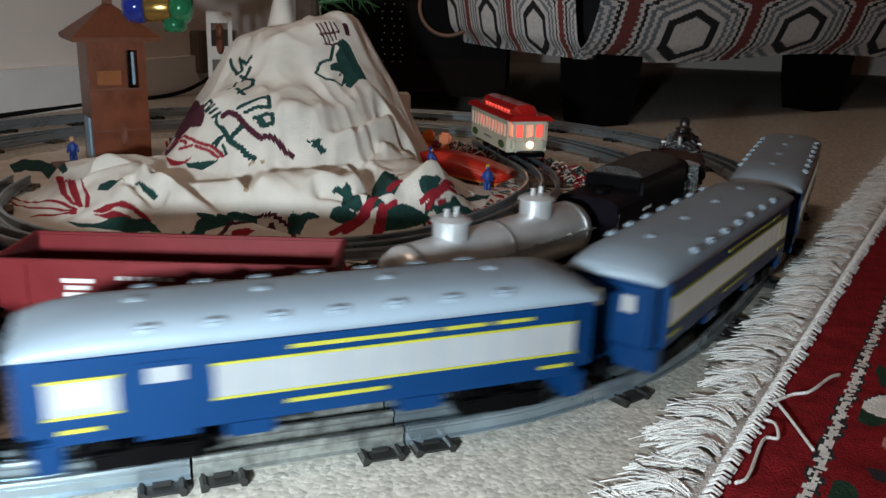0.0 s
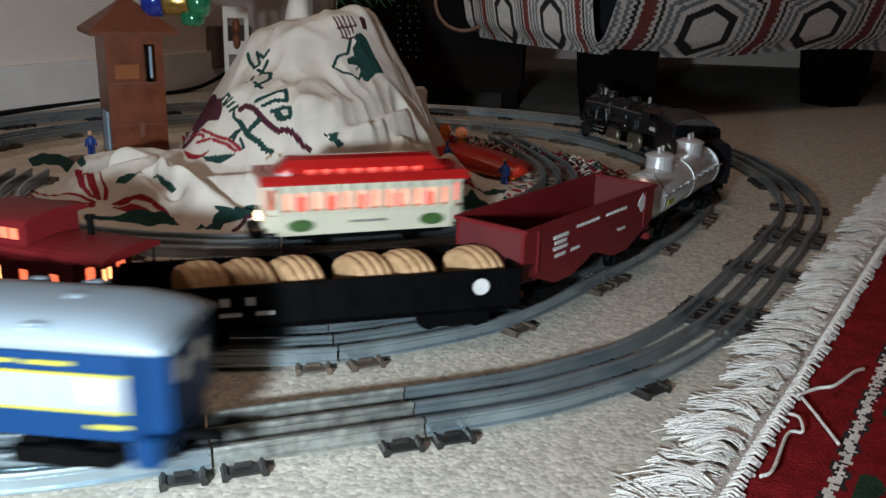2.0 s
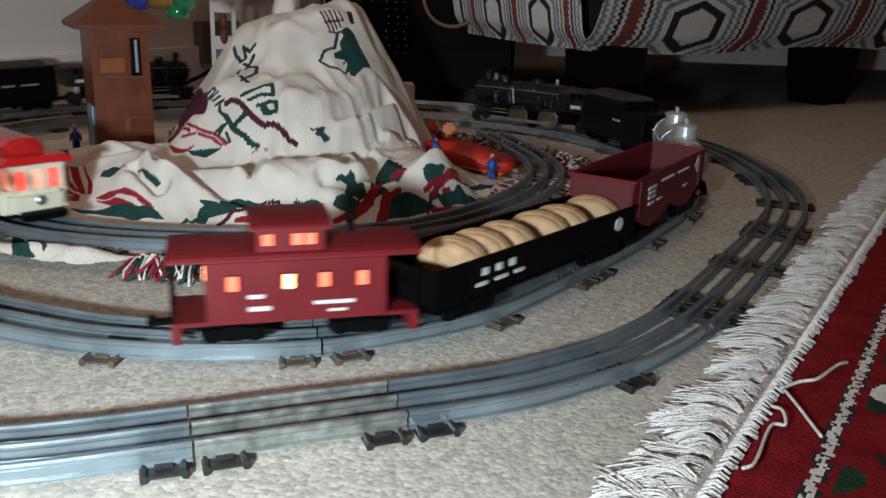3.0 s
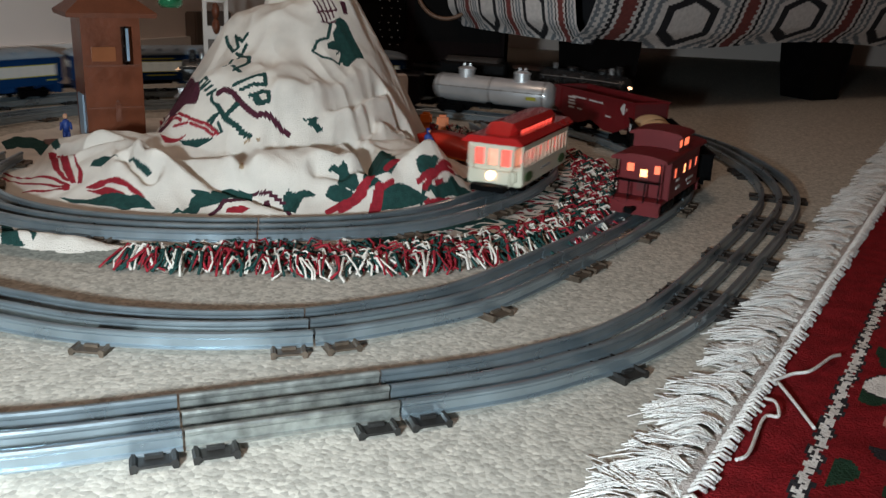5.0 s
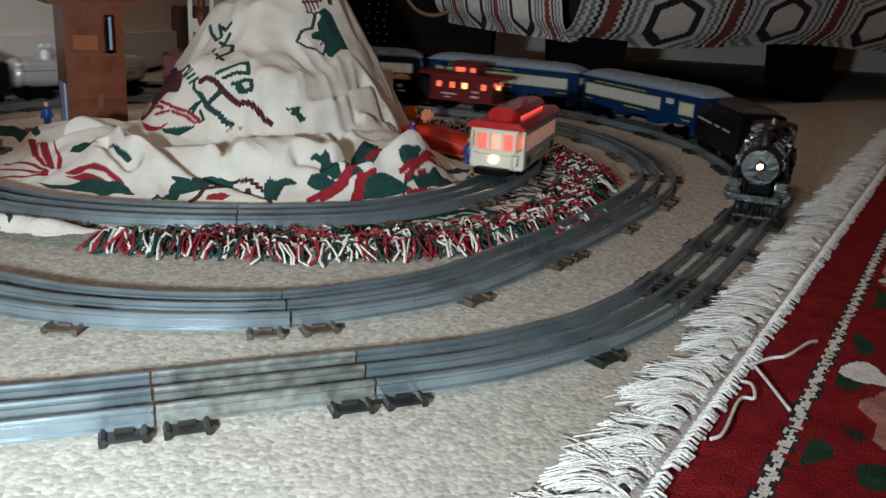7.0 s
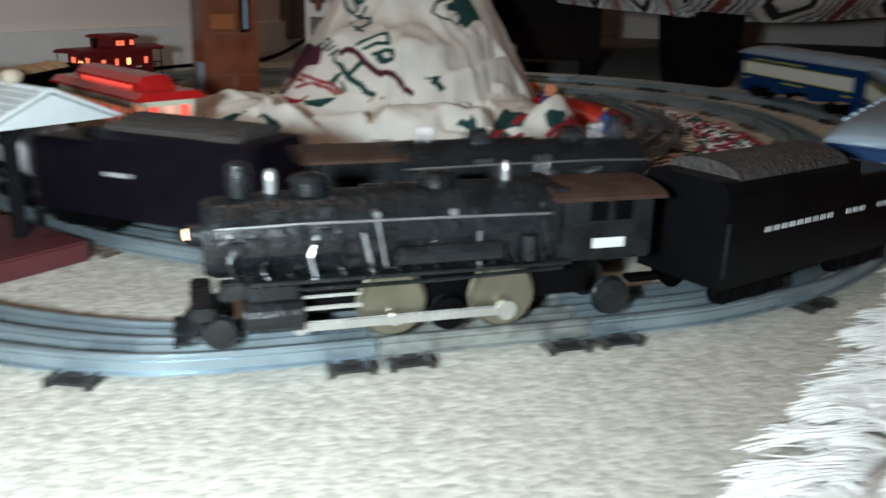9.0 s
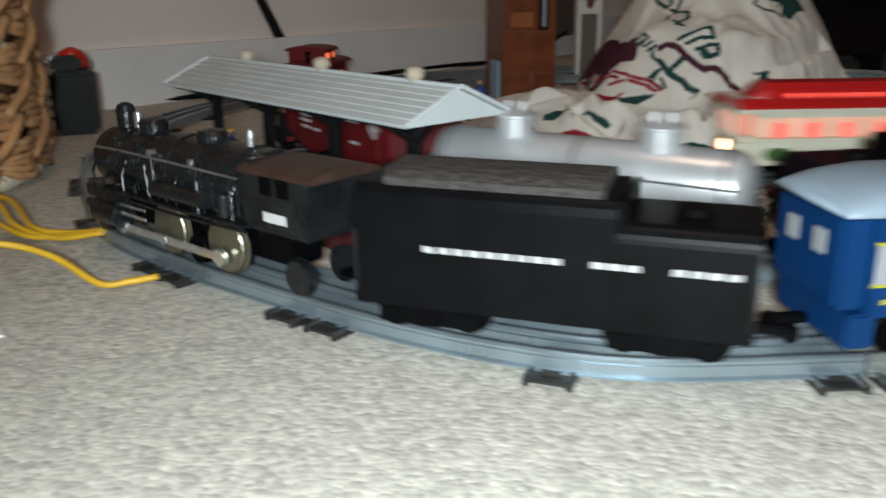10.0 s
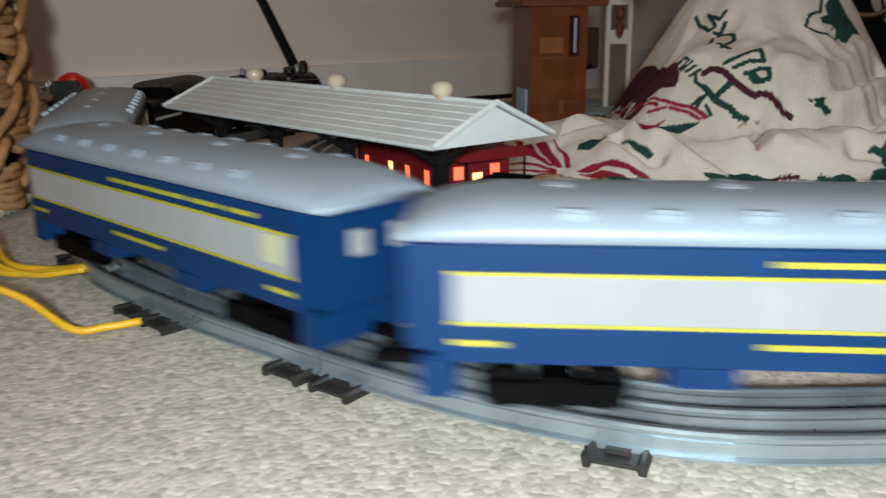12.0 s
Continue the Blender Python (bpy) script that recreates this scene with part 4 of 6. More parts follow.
def basket():
    t = thing("basket", "large round basket woven from tan dried leaf with pale stitches", "basket")
    cx, cy, R, Hh = -.868, .560, .142, .42
    t.location = (cx, cy, 0)
    rng = random.Random(3)
    bm = bmesh.new()
    lathe(bm, [(R - .030, .002), (R - .018, .006), (R - .012, .05), (R - .004, .2), (R + .002, Hh), (R - .010, Hh), (R - .02, .2), (R - .03, .02)], None, 48)
    part("lining", bm, hoop_wood, t)
    rows = 11
    for j in range(rows):
        z = .022 + j * .037
        for k in range(16):
            a0 = 2 * math.pi * (k + .5 * (j % 2)) / 16
            bm = bmesh.new()
            for s in range(6):
                zz = z + (s - 2.5) * .0058 + rng.uniform(-.002, .002)
                pts = []
                for i in range(9):
                    u = i / 8
                    a = a0 + (u - .5) * .40
                    bul = math.sin(math.pi * u)
                    rr = R - .006 + .012 * bul + rng.uniform(-.0015, .0015)
                    pts.append((rr * math.cos(a), rr * math.sin(a), z + (zz - z) * (.35 + .65 * bul) + rng.uniform(-.001, .001)))
                tube(bm, pts, rng.uniform(.0028, .0042), 6)
            part("wicker_weave", bm, wicker_mat, t, smooth=True)
    for j in range(rows - 1):
        z = .040 + j * .037
        for k in range(16):
            a0 = 2 * math.pi * (k + .5 * (j % 2) + .5) / 16
            bm = bmesh.new()
            rr = R + .0075
            tube(bm, spline3([(rr * math.cos(a0 - .16), rr * math.sin(a0 - .16), z - .018), ((rr + .004) * math.cos(a0), (rr + .004) * math.sin(a0), z), (rr * math.cos(a0 + .16), rr * math.sin(a0 + .16), z + .018)], 5), .0042, 6)
            part("cross_strand", bm, wicker_mat, t, smooth=True)
            bm = bmesh.new()
            rr = R + .006
            box(bm, (0, 0, 0), (.0025, .0035, .017), .0006, Matrix.Translation((rr * math.cos(a0 + .10), rr * math.sin(a0 + .10), z + .004)) @ pose(0, 0, 0, 12, 0, math.degrees(a0)))
            part("stitch", bm, stitch_mat, t)
    bm = bmesh.new()
    ring = [((R - .004) * math.cos(2 * math.pi * k / 64), (R - .004) * math.sin(2 * math.pi * k / 64), .006 + .0014 * math.sin(k * 2.1)) for k in range(65)]
    tube(bm, ring, .0060, 8)
    for k in range(110):
        a = 2 * math.pi * k / 110
        c = Vector(((R - .004) * math.cos(a), (R - .004) * math.sin(a), .0062))
        e = Vector((math.cos(a), math.sin(a), 0)) * .0062
        tube(bm, [c - e * .2 + Vector((0, 0, .0066)), c + e + Vector((.001 * -math.sin(a), .001 * math.cos(a), .002)), c + e * .5 + Vector((.003 * -math.sin(a), .003 * math.cos(a), -.005))], .0016, 5)
    part("foot_braid", bm, stitch_mat, t, "pale braided foot ring", True)
    return t


basket()

# controller box, its paper and the yellow wires
t = thing("track_controller", "small black controller box with screw terminals on white paper", "controller")
t.matrix_world = pose(-.560, .365, .0015, 0, 0, 66)
bm = bmesh.new()
extrude(bm, [(-.034, 0), (.034, 0), (.030, .024), (-.030, .024)], -.030, .030)
part("case", bm, cable_black, t)
bm = bmesh.new()
box(bm, (.012, -.020, .0246), (.018, .014, .0008))
part("sticker", bm, paper_mat, t, "white sticker")
for x in (-.018, .0, .018):
    bm = bmesh.new()
    rod(bm, (x, .012, .024), (x, .012, .031), .0016, seg=10)
    rod(bm, (x, .012, .031), (x, .012, .034), .0032, seg=6)
    part("terminal", bm, bead_mat, t, "bright screw terminal")
bm = bmesh.new()
box(bm, (0, 0, .0006), (.086, .094, .0010), 0, pose(-.555, .362, 0, 0, 0, 58))
tagged(part("paper_sheet", bm, paper_mat), "small sheet of white paper under the controller", "paper")
WIRES = [[(-.474, .458, .004), (-.484, .447, .0035), (-.496, .438, .004), (-.525, .437, .016), (-.548, .425, .024), (-.556, .400, .026), (-.560, .380, .030)],
         [(-.556, .508, .008), (-.582, .500, .004), (-.606, .492, .004), (-.650, .500, .010), (-.690, .497, .014), (-.73, .48, .010)],
         [(-.556, .510, .008), (-.580, .505, .005), (-.610, .503, .006), (-.660, .530, .014), (-.715, .535, .012), (-.75, .50, .008)],
         [(-.556, .506, .007), (-.585, .496, .0035), (-.62, .498, .008), (-.655, .515, .016), (-.70, .52, .012), (-.76, .50, .006)]]
for w in WIRES:
    bm = bmesh.new()
    tube(bm, spline3(w), .0019, 8)
    tagged(part("wire", bm, wire_yellow, smooth=True), "yellow insulated wire running to the track", "wire", "yellow wires")
bm = bmesh.new()
tube(bm, [(-.556, .508, .008), (-.548, .512, .008), (-.540, .516, .007)], .0014, 8)
box(bm, (-.548, .512, .009), (.014, .008, .007), .001, None)
tagged(part("wire_clip", bm, bead_mat), "small metal track wire clip", "clip")
t = thing("glazed_ornament", "glossy brown glazed leaf-shaped ornament lying by the basket", "ornament")
t.matrix_world = pose(-.668, .428, .0, 0, 0, 30)
bm = bmesh.new()
lathe(bm, [(.010, .0), (.016, .010), (.012, .030), (.020, .045), (.024, .060), (.014, .072), (.003, .076)], Matrix.Diagonal((1, .6, 1, 1)), 20)
part("body", bm, glaze_brown, t, smooth=True)
t = thing("old_telephone", "black toy telephone with a coiled cord and red dome", "telephone")
t.matrix_world = pose(-.890, .832, 0, 0, 0, -48)
bm = bmesh.new()
box(bm, (0, 0, .034), (.062, .045, .068), .006)
box(bm, (.012, -.004, .074), (.034, .03, .016), .004)
part("case", bm, cable_black, t)
bm = bmesh.new()
lathe(bm, [(.018, .066), (.0175, .074), (.013, .084), (.004, .089)], Matrix.Translation((-.018, 0, 0)), 20)
part("dome", bm, material("bright red enamel", (.55, .02, .012), .3, 0, .05, 60), t, "bright red dome", True)
bm = bmesh.new()
tube(bm, [(.030 + .007 * math.cos(k * .9), -.026 + .004 * math.sin(k * .9), .078 - k * .0016) for k in range(40)], .0012, 6)
part("coiled_cord", bm, bead_mat, t, smooth=True)
for k in range(5):
    bm = bmesh.new()
    box(bm, (.002 + k * .007, -.021, .080), (.004, .004, .004), .0008)
    part("key", bm, bead_mat, t)

# flat brown rectangle low at the wall, cables
wd = Vector((.347, .938, 0))
t = thing("brown_plate", "flat brown rectangle low at the wall", "wall plate")
t.matrix_world = Matrix(((wd.x, -wd.y, 0, -.640), (wd.y, wd.x, 0, 1.890), (0, 0, 1, .082), (0, 0, 0, 1)))
bm = bmesh.new()
box(bm, (0, 0, 0), (.11, .030, .082), .003)
part("plate", bm, plate_brown, t)
bm = bmesh.new()
tube(bm, spline3([(-1.00, .95, .004), (-.90, 1.18, .004), (-.82, 1.40, .005), (-.765, 1.56, .006), (-.675, 1.77, .006), (-.61, 1.88, .05)]), .0042, 8)
tagged(part("floor_cable", bm, cable_black, smooth=True), "black power cable lying along the skirting", "cable")
bm = bmesh.new()
tube(bm, spline3([(-.872, 1.275, .004), (-.880, 1.268, .03), (-.905, 1.215, .14), (-.935, 1.15, .28), (-.955, 1.10, .45), (-.965, 1.07, .62)]), .0075, 10)
tagged(part("hanging_cord", bm, cable_black, smooth=True), "thick black cord rising against the wall", "cord")

# white toy facade behind the tower
t = thing("toy_facade", "white toy arch facade with dark round openings", "toy building")
t.matrix_world = pose(-.470, 1.462, 0, 0, 0, 28) @ Matrix.Diagonal((.62, 1, 1.25, 1))
bm = bmesh.new()
for x, z, w, h in ((-.026, .070, .010, .14), (.026, .070, .010, .14), (0, .133, .042, .014), (0, .090, .042, .016)):
    box(bm, (x, 0, z), (w, .008, h), .001)
part("frame", bm, card_white, t)
for z in (.116, .098):
    bm = bmesh.new()
    bmesh.ops.create_uvsphere(bm, u_segments=16, v_segments=10, radius=.010, matrix=Matrix.Translation((0, -.003, z)))
    part("ball", bm, tower_roof, t, smooth=True)
bm = bmesh.new()
box(bm, (0, .002, .042), (.042, .004, .080), .001)
part("door", bm, plate_brown, t)

# cabinet with bead strings and a hoop
t = thing("dark_cabinet", "dark lacquered cabinet behind the blanket with bead strings", "cabinet")
t.matrix_world = pose(-.20, 1.86, 0, 0, 0, 0)
bm = bmesh.new()
box(bm, (0, 0, .36), (.34, .30, .66), .006)
part("body", bm, material("very dark red lacquer", (.009, .005, .005), .7, 0, .3, 40, specular=.05), t)
for x in (-.085, .085):
    bm = bmesh.new()
    box(bm, (x, -.152, .38), (.155, .010, .56), .003)
    part("door", bm, dark_mat, t)
for x in (-.15, .15):
    for y in (-.12, .12):
        bm = bmesh.new()
        box(bm, (x, y, .015), (.03, .03, .03), .002)
        part("foot", bm, dark_mat, t)
for x, n in ((-.035, 30), (-.052, 24), (-.020, 26)):
    bm = bmesh.new()
    for k in range(n):
        ball(bm, (x + .003 * math.sin(k * 1.7), -.161, .09 + k * .0125), .0017, 1)
    part("bead_string", bm, bead_mat, t, "string of silver beads")
t = thing("hoop", "round bentwood hoop leaning on the dark cabinet", "hoop")
t.matrix_world = pose(-.135, 1.678, .190, 84, 0, 0)
bm = bmesh.new()
tube(bm, [(.050 * math.cos(2 * math.pi * k / 48), .050 * math.sin(2 * math.pi * k / 48), 0) for k in range(49)], .0036, 8)
part("ring", bm, hoop_wood, t, smooth=True)
bm = bmesh.new()
rod(bm, (0, .05, 0), (0, .16, -.004), .0006, seg=6)
part("hanging_thread", bm, hoop_wood, t)

# foot of the tree, its branch and the hanging ornament
t = thing("christmas_tree", "artificial fir tree whose foot is wrapped by the blanket", "tree")
t.location = (-.262, 1.20, 0)
bm = bmesh.new()
rod(bm, (0, 0, 0), (0, 0, 1.3), .016, .008, 12)
part("trunk", bm, bark_mat, t)
tree_rng = random.Random(11)
for k in range(26):
    z = .196 + .038 * k
    a = k * 2.4
    ln = .30 - .008 * k if k > 4 else .075
    bm = bmesh.new()
    tip = Vector((math.cos(a) * ln, math.sin(a) * ln, z + .10 if k > 4 else z + .012))
    rod(bm, (0, 0, z), tip, .003, .0012, 6)
    for j in range(70):
        u = .15 + .85 * j / 70
        p = Vector((0, 0, z)).lerp(tip, u)
        d = Vector((tree_rng.gauss(0, 1), tree_rng.gauss(0, 1), tree_rng.gauss(0, 1))).normalized() * .022
        rod(bm, p, p + d + (tip - Vector((0, 0, z))).normalized() * .010, .0007, .0003, 4)
    part("branch", bm, needle_mat, t)
t = thing("glass_ornament", "banded blue, gold and green glass ornament hanging on a thread", "ornament")
t.matrix_world = pose(-.367, 1.004, .192, 0, 0, 12)
bm = bmesh.new()
turn_x = Matrix(((0, 0, 1, 0), (0, 1, 0, 0), (-1, 0, 0, 0), (0, 0, 0, 1)))
lathe(bm, [(.002, -.034), (.012, -.033), (.0165, -.026), (.0165, -.014), (.014, -.012)], turn_x, 24)
part("blue_end", bm, glass_blue, t, smooth=True)
bm = bmesh.new()
lathe(bm, [(.014, -.012), (.0150, -.008), (.0150, .012), (.014, .014)], turn_x, 24)
part("gold_band", bm, glass_gold, t, smooth=True)
bm = bmesh.new()
lathe(bm, [(.014, .014), (.017, .017), (.017, .028), (.012, .034), (.002, .036)], turn_x, 24)
part("green_end", bm, glass_green, t, smooth=True)
bm = bmesh.new()
lathe(bm, [(.010, -.020), (.0125, -.016), (.0125, -.008), (.009, -.004)], Matrix.Translation((.016, 0, -.004)), 16)
part("knob", bm, glass_green, t, smooth=True)
bm = bmesh.new()
rod(bm, (0, 0, .014), (.06, .10, .36), .0004, seg=5)
part("hanging_thread", bm, glass_gold, t)


# ---- rolling stock: x forward, z up from the rail tops ----
coach_blue = material("royal blue car paint", (.0022, .027, .098), .40, 0, .08, 30, .05, 120, specular=.16)
roof_grey = material("pale grey car roof", (.225, .285, .345), .42, 0, .06, 25, .05, 150)
stripe_yellow = material("yellow stripe paint", (.33, .32, .03), .5, 0, .08, 60)
# diffuse white panes; a faint glow is added to brighten them
pane_white = material("frosted white window strip", (.215, .24, .265), .35, 0, .06, 40, glow=(1, .9, .7), glow_strength=.10)
pane_lit = material("warm lit window", (.40, .42, .27), .4, 0, .06, 40, glow=(1, .92, .5), glow_strength=.05)
white_print = material("white printed lettering", (.55, .55, .55), .6, 0, .1, 100)
dim_print = material("greyed white lettering", (.42, .42, .43), .6, 0, .2, 150)
black_plastic = material("black moulded plastic", (.002, .002, .0024), .5, 0, .25, 60, .1, 200, specular=.05)
loco_black = material("black cast loco metal", (.009, .0105, .012), .28, .1, .4, 70, .35, 320, specular=.5)
tender_black = material("satin black tender paint", (.0028, .003, .0036), .36, 0, .2, 50, .05, 150, specular=.10)
# brown puts the warm room lamp's reflection into the cab roof's colour
loco_brown = material("black cab roof tinted by warm lamp", (.055, .03, .022), .5, .3, .3, 80, .1, 200)
wheel_brass = material("tarnished nickel driver wheel", (.22, .205, .15), .35, .8, .15, 80)
rod_silver = material("bright steel rod", (.70, .71, .70), .25, .9, .08, 80)
steel_grey = material("plain steel", (.40, .41, .42), .35, .85, .12, 80)
coal_mat = material("moulded coal load", (.035, .030, .028), .7, 0, .5, 250, 1.0, 350)
oxide_red = material("oxide red car paint", (.13, .008, .011), .5, 0, .10, 40, .06, 200, specular=.3)
dark_red = material("dark oxide interior", (.09, .008, .010), .7, 0, .15, 40)
silver_paint = material("silver tank paint", (.62, .64, .66), .32, .55, .10, 40, .05, 150)
barrel_wood = material("tan turned wood", (.44, .28, .15), .6, 0, .18, 120, .1, 300)
window_orange = material("orange lit window", (.5, .12, .08), .4, 0, .1, 60, glow=(1, .17, .07), glow_strength=1.5)
window_bright = material("bright lit window", (.8, .6, .3), .4, 0, .1, 60, glow=(1, .40, .14), glow_strength=3.5)
headlight_glow = material("headlight lens", (1, .9, .7), .3, glow=(1, .52, .28), glow_strength=7)
cream_body = material("cream trolley plastic", (.62, .60, .48), .4, 0, .06, 40)
trolley_red = material("glossy red trolley roof", (.42, .012, .012), .22, 0, .06, 40, coat=.5)
trolley_glow = material("trolley lit interior", (.8, .4, .3), .5, 0, .3, 90, glow=(1, .46, .26), glow_strength=.42)
seat_glow = material("trolley lit seat", (.6, .1, .08), .5, 0, .3, 90, glow=(1, .08, .05), glow_strength=1.2)
leaf_badge = material("green painted badge", (.05, .12, .03), .5, 0, .2, 120)
purple_sheen = material("purple-black boiler lacquer", (.004, .003, .006), .35, .05, .2, 50, specular=.2)


def wheel(parent, x, y, r, mat, name="wheel"):
    bm = bmesh.new()
    sgn = 1 if y > 0 else -1
    lathe(bm, [(r * .35, -.0024), (r * .95, -.0022), (r, -.0010), (r, .0012), (r * 1.08, .0016), (r * 1.08, .0026), (r * .3, .0026)], Matrix.Translation((x, y, r)) @ pose(0, 0, 0, 90 * sgn, 0, 0), 24)
    return part(name, bm, mat, parent, smooth=False)


def truck(parent, x, span=.030, r=.0075):
    bm = bmesh.new()
    for y in (-.0225, .0225):
        extrude(bm, [(y - .0015, .004), (y + .0015, .004), (y + .0015, .0115), (y - .0015, .0115)], x - span / 2 - .006, x + span / 2 + .006)
        box(bm, (x, y, .0085), (.012, .0048, .010), .0008)
        for k in (-1, 1):
            box(bm, (x + k * span / 2, y, .0078), (.008, .0044, .007), .0008)
    box(bm, (x, 0, .0105), (.014, .046, .004))
    body = part("truck", bm, black_plastic, parent)
    for k in (-1, 1):
        for y in (-.0165, .0165):
            wheel(body, x + k * span / 2, y, r, black_plastic)
    return body


def coupler(parent, x, sgn):
    bm = bmesh.new()
    box(bm, (x, 0, .010), (.016, .005, .004), .0008)
    box(bm, (x + sgn * .008, .002, .010), (.006, .009, .006), .0012)
    part("coupler", bm, black_plastic, parent)


def print_bars(parent, words, size, x, z, y, mat=white_print, name="lettering"):
    """Words shown as rows of plain bars, one for each letter."""
    step, gap = size * 1.30, size * 2.1
    total = sum(len(w) for w in words) * step + (len(words) - 1) * gap
    for side in (-1, 1):
        c = -side * x - total / 2
        for w in words:
            for _ in w:
                bars(parent, [(-side * (c + size * .5), side * y, z, size * .92, .0008, size * .52)], mat, "letter_bar")
                c += step
            c += gap


def bars(parent, rows, mat=white_print, name="letter_bar"):
    for cx, cy, cz, sx, sy, sz in rows:
        bm = bmesh.new()
        box(bm, (cx, cy, cz), (sx, sy, sz))
        part(name, bm, mat, parent)


def shrink(t, f):
    """Resize a thing's meshes about the rail tops."""
    for ob in t.children_recursive:
        ob.data.transform(Matrix.Scale(f, 4))
    return t


def coach(combine):
    t = thing("passenger_coach", "royal blue toy passenger coach, grey roof, white windows, yellow stripes", "toy train car", "blue passenger train")
    L, W, B, E, T = .268, .0285, .0195, .0590, .0715
    bm = bmesh.new()
    box(bm, (0, 0, (B + E) / 2), (L - .022, W * 2, E - B), .0012)
    for k in (-1, 1):
        box(bm, (k * (L / 2 - .0075), 0, (B + E) / 2 + .001), (.015, W * 2 - .008, E - B - .002), .002)
    part("body", bm, coach_blue, t)
    for k in (-1, 1):
        bm = bmesh.new()
        box(bm, (k * (L / 2 - .011), 0, B - .006), (.012, W * 2 - .004, .014), .001)
        part("end_skirt", bm, coach_blue, t)
        bm = bmesh.new()
        box(bm, (k * .040, 0, B - .003), (.022, W * 2 - .001, .008), .001)
        part("skirt", bm, coach_blue, t)
    # roof: rounded, sloping at both ends
    bm = bmesh.new()
    xs = [-L / 2 - .001, -L / 2 + .004, -L / 2 + .012, -L / 2 + .028, -.06, 0, .06, L / 2 - .028, L / 2 - .012, L / 2 - .004, L / 2 + .001]
    hs = [.30, .55, .80, 1, 1, 1, 1, 1, .80, .55, .30]
    rings = []
    for x, f in zip(xs, hs):
        ring = []
        for k in range(17):
            a = math.pi * k / 16
            cy, cz = math.cos(a), math.sin(a)
            ring.append(bm.verts.new((x, (W + .0012) * (abs(cy) ** .75) * (1 if cy > 0 else -1) * (.93 + .07 * f), E + (T - E) * f * cz ** .8)))
        rings.append(ring)
    for a, b in zip(rings, rings[1:]):
        for k in range(16):
            bm.faces.new((a[k], a[k + 1], b[k + 1], b[k]))
        bm.faces.new((a[16], a[0], b[0], b[16]))
    bm.faces.new(rings[0])
    bm.faces.new(rings[-1][::-1])
    roof = part("roof", bm, roof_grey, t, smooth=True)
    for k in range(7):
        for side in (-1, 1):
            bm = bmesh.new()
            box(bm, (-.081 + k * .027, side * .0255, .0672), (.0085, .006, .0040), .0012)
            part("vent", bm, roof_grey, roof)
    for x in (-.085, -.03, .03, .085):
        bm = bmesh.new()
        lathe(bm, [(.0034, .0700), (.0034, .0718), (.002, .0726), (.001, .0728)], Matrix.Translation((x, 0, 0)), 14)
        part("roof_dome", bm, roof_grey, roof)
    spans = [(.094, .122), (-.120, .055)] if combine else [(-.118, .118)]
    zl, zu = .0335, .0485
    for a, b in spans:
        for side in (-1, 1):
            bm = bmesh.new()
            box(bm, ((a + b) / 2, side * W, (zl + zu) / 2), (b - a, .0008, zu - zl))
            strip = part("window", bm, pane_white, t)
            bm = bmesh.new()
            for z in (zl - .0006, zu + .0006):
                box(bm, ((a + b) / 2, side * W, z), (b - a + .001, .0014, .0012))
            part("stripe", bm, stripe_yellow, strip)
            bm = bmesh.new()
            n = max(1, int((b - a) / .0145))
            for k in range(1, n):
                box(bm, (a + (b - a) * k / n, side * W, (zl + zu) / 2), (.0010, .0011, zu - zl))
            if n > 1:
                part("mullion", bm, roof_grey, strip)
    for side in (-1, 1):
        bm = bmesh.new()
        box(bm, (.108 if combine else -.106, side * W, .0422), (.013, .0012, .0115), .0004)
        part("lit_pane", bm, pane_lit, t)
        for k in (-1, 1):
            bm = bmesh.new()
            box(bm, (k * (L / 2 + .0001), side * .010, .046), (.0008, .0085, .0095))
            part("end_window", bm, pane_white, t)
        if combine:
            bm = bmesh.new()
            box(bm, (.075, side * W, .0355), (.024, .0010, .036), .0003)
            door = part("door", bm, coach_blue, t)
            bm = bmesh.new()
            box(bm, (.075, side * (W + .0004), .0475), (.015, .0010, .007))
            part("door_window", bm, pane_white, door)
    for side in (-1, 1):
        for a, b, z in ((-.045, .022, .0535), (-.072, -.050, .0535), (-.096, -.077, .0535), (-.022, .024, .0275), (-.118, -.102, .0265), (.102, .118, .0265)):
            bars(t, [((a + b) / 2, side * W, z, b - a, .0012, .0019)], stripe_yellow)
    for x in (-.085, .085):
        truck(t, x, .034)
    coupler(t, -L / 2 - .004, -1)
    coupler(t, L / 2 + .004, 1)
    bm = bmesh.new()
    box(bm, (0, .0, .0135), (.05, .014, .005), .001)
    part("underframe", bm, black_plastic, t)
    return t


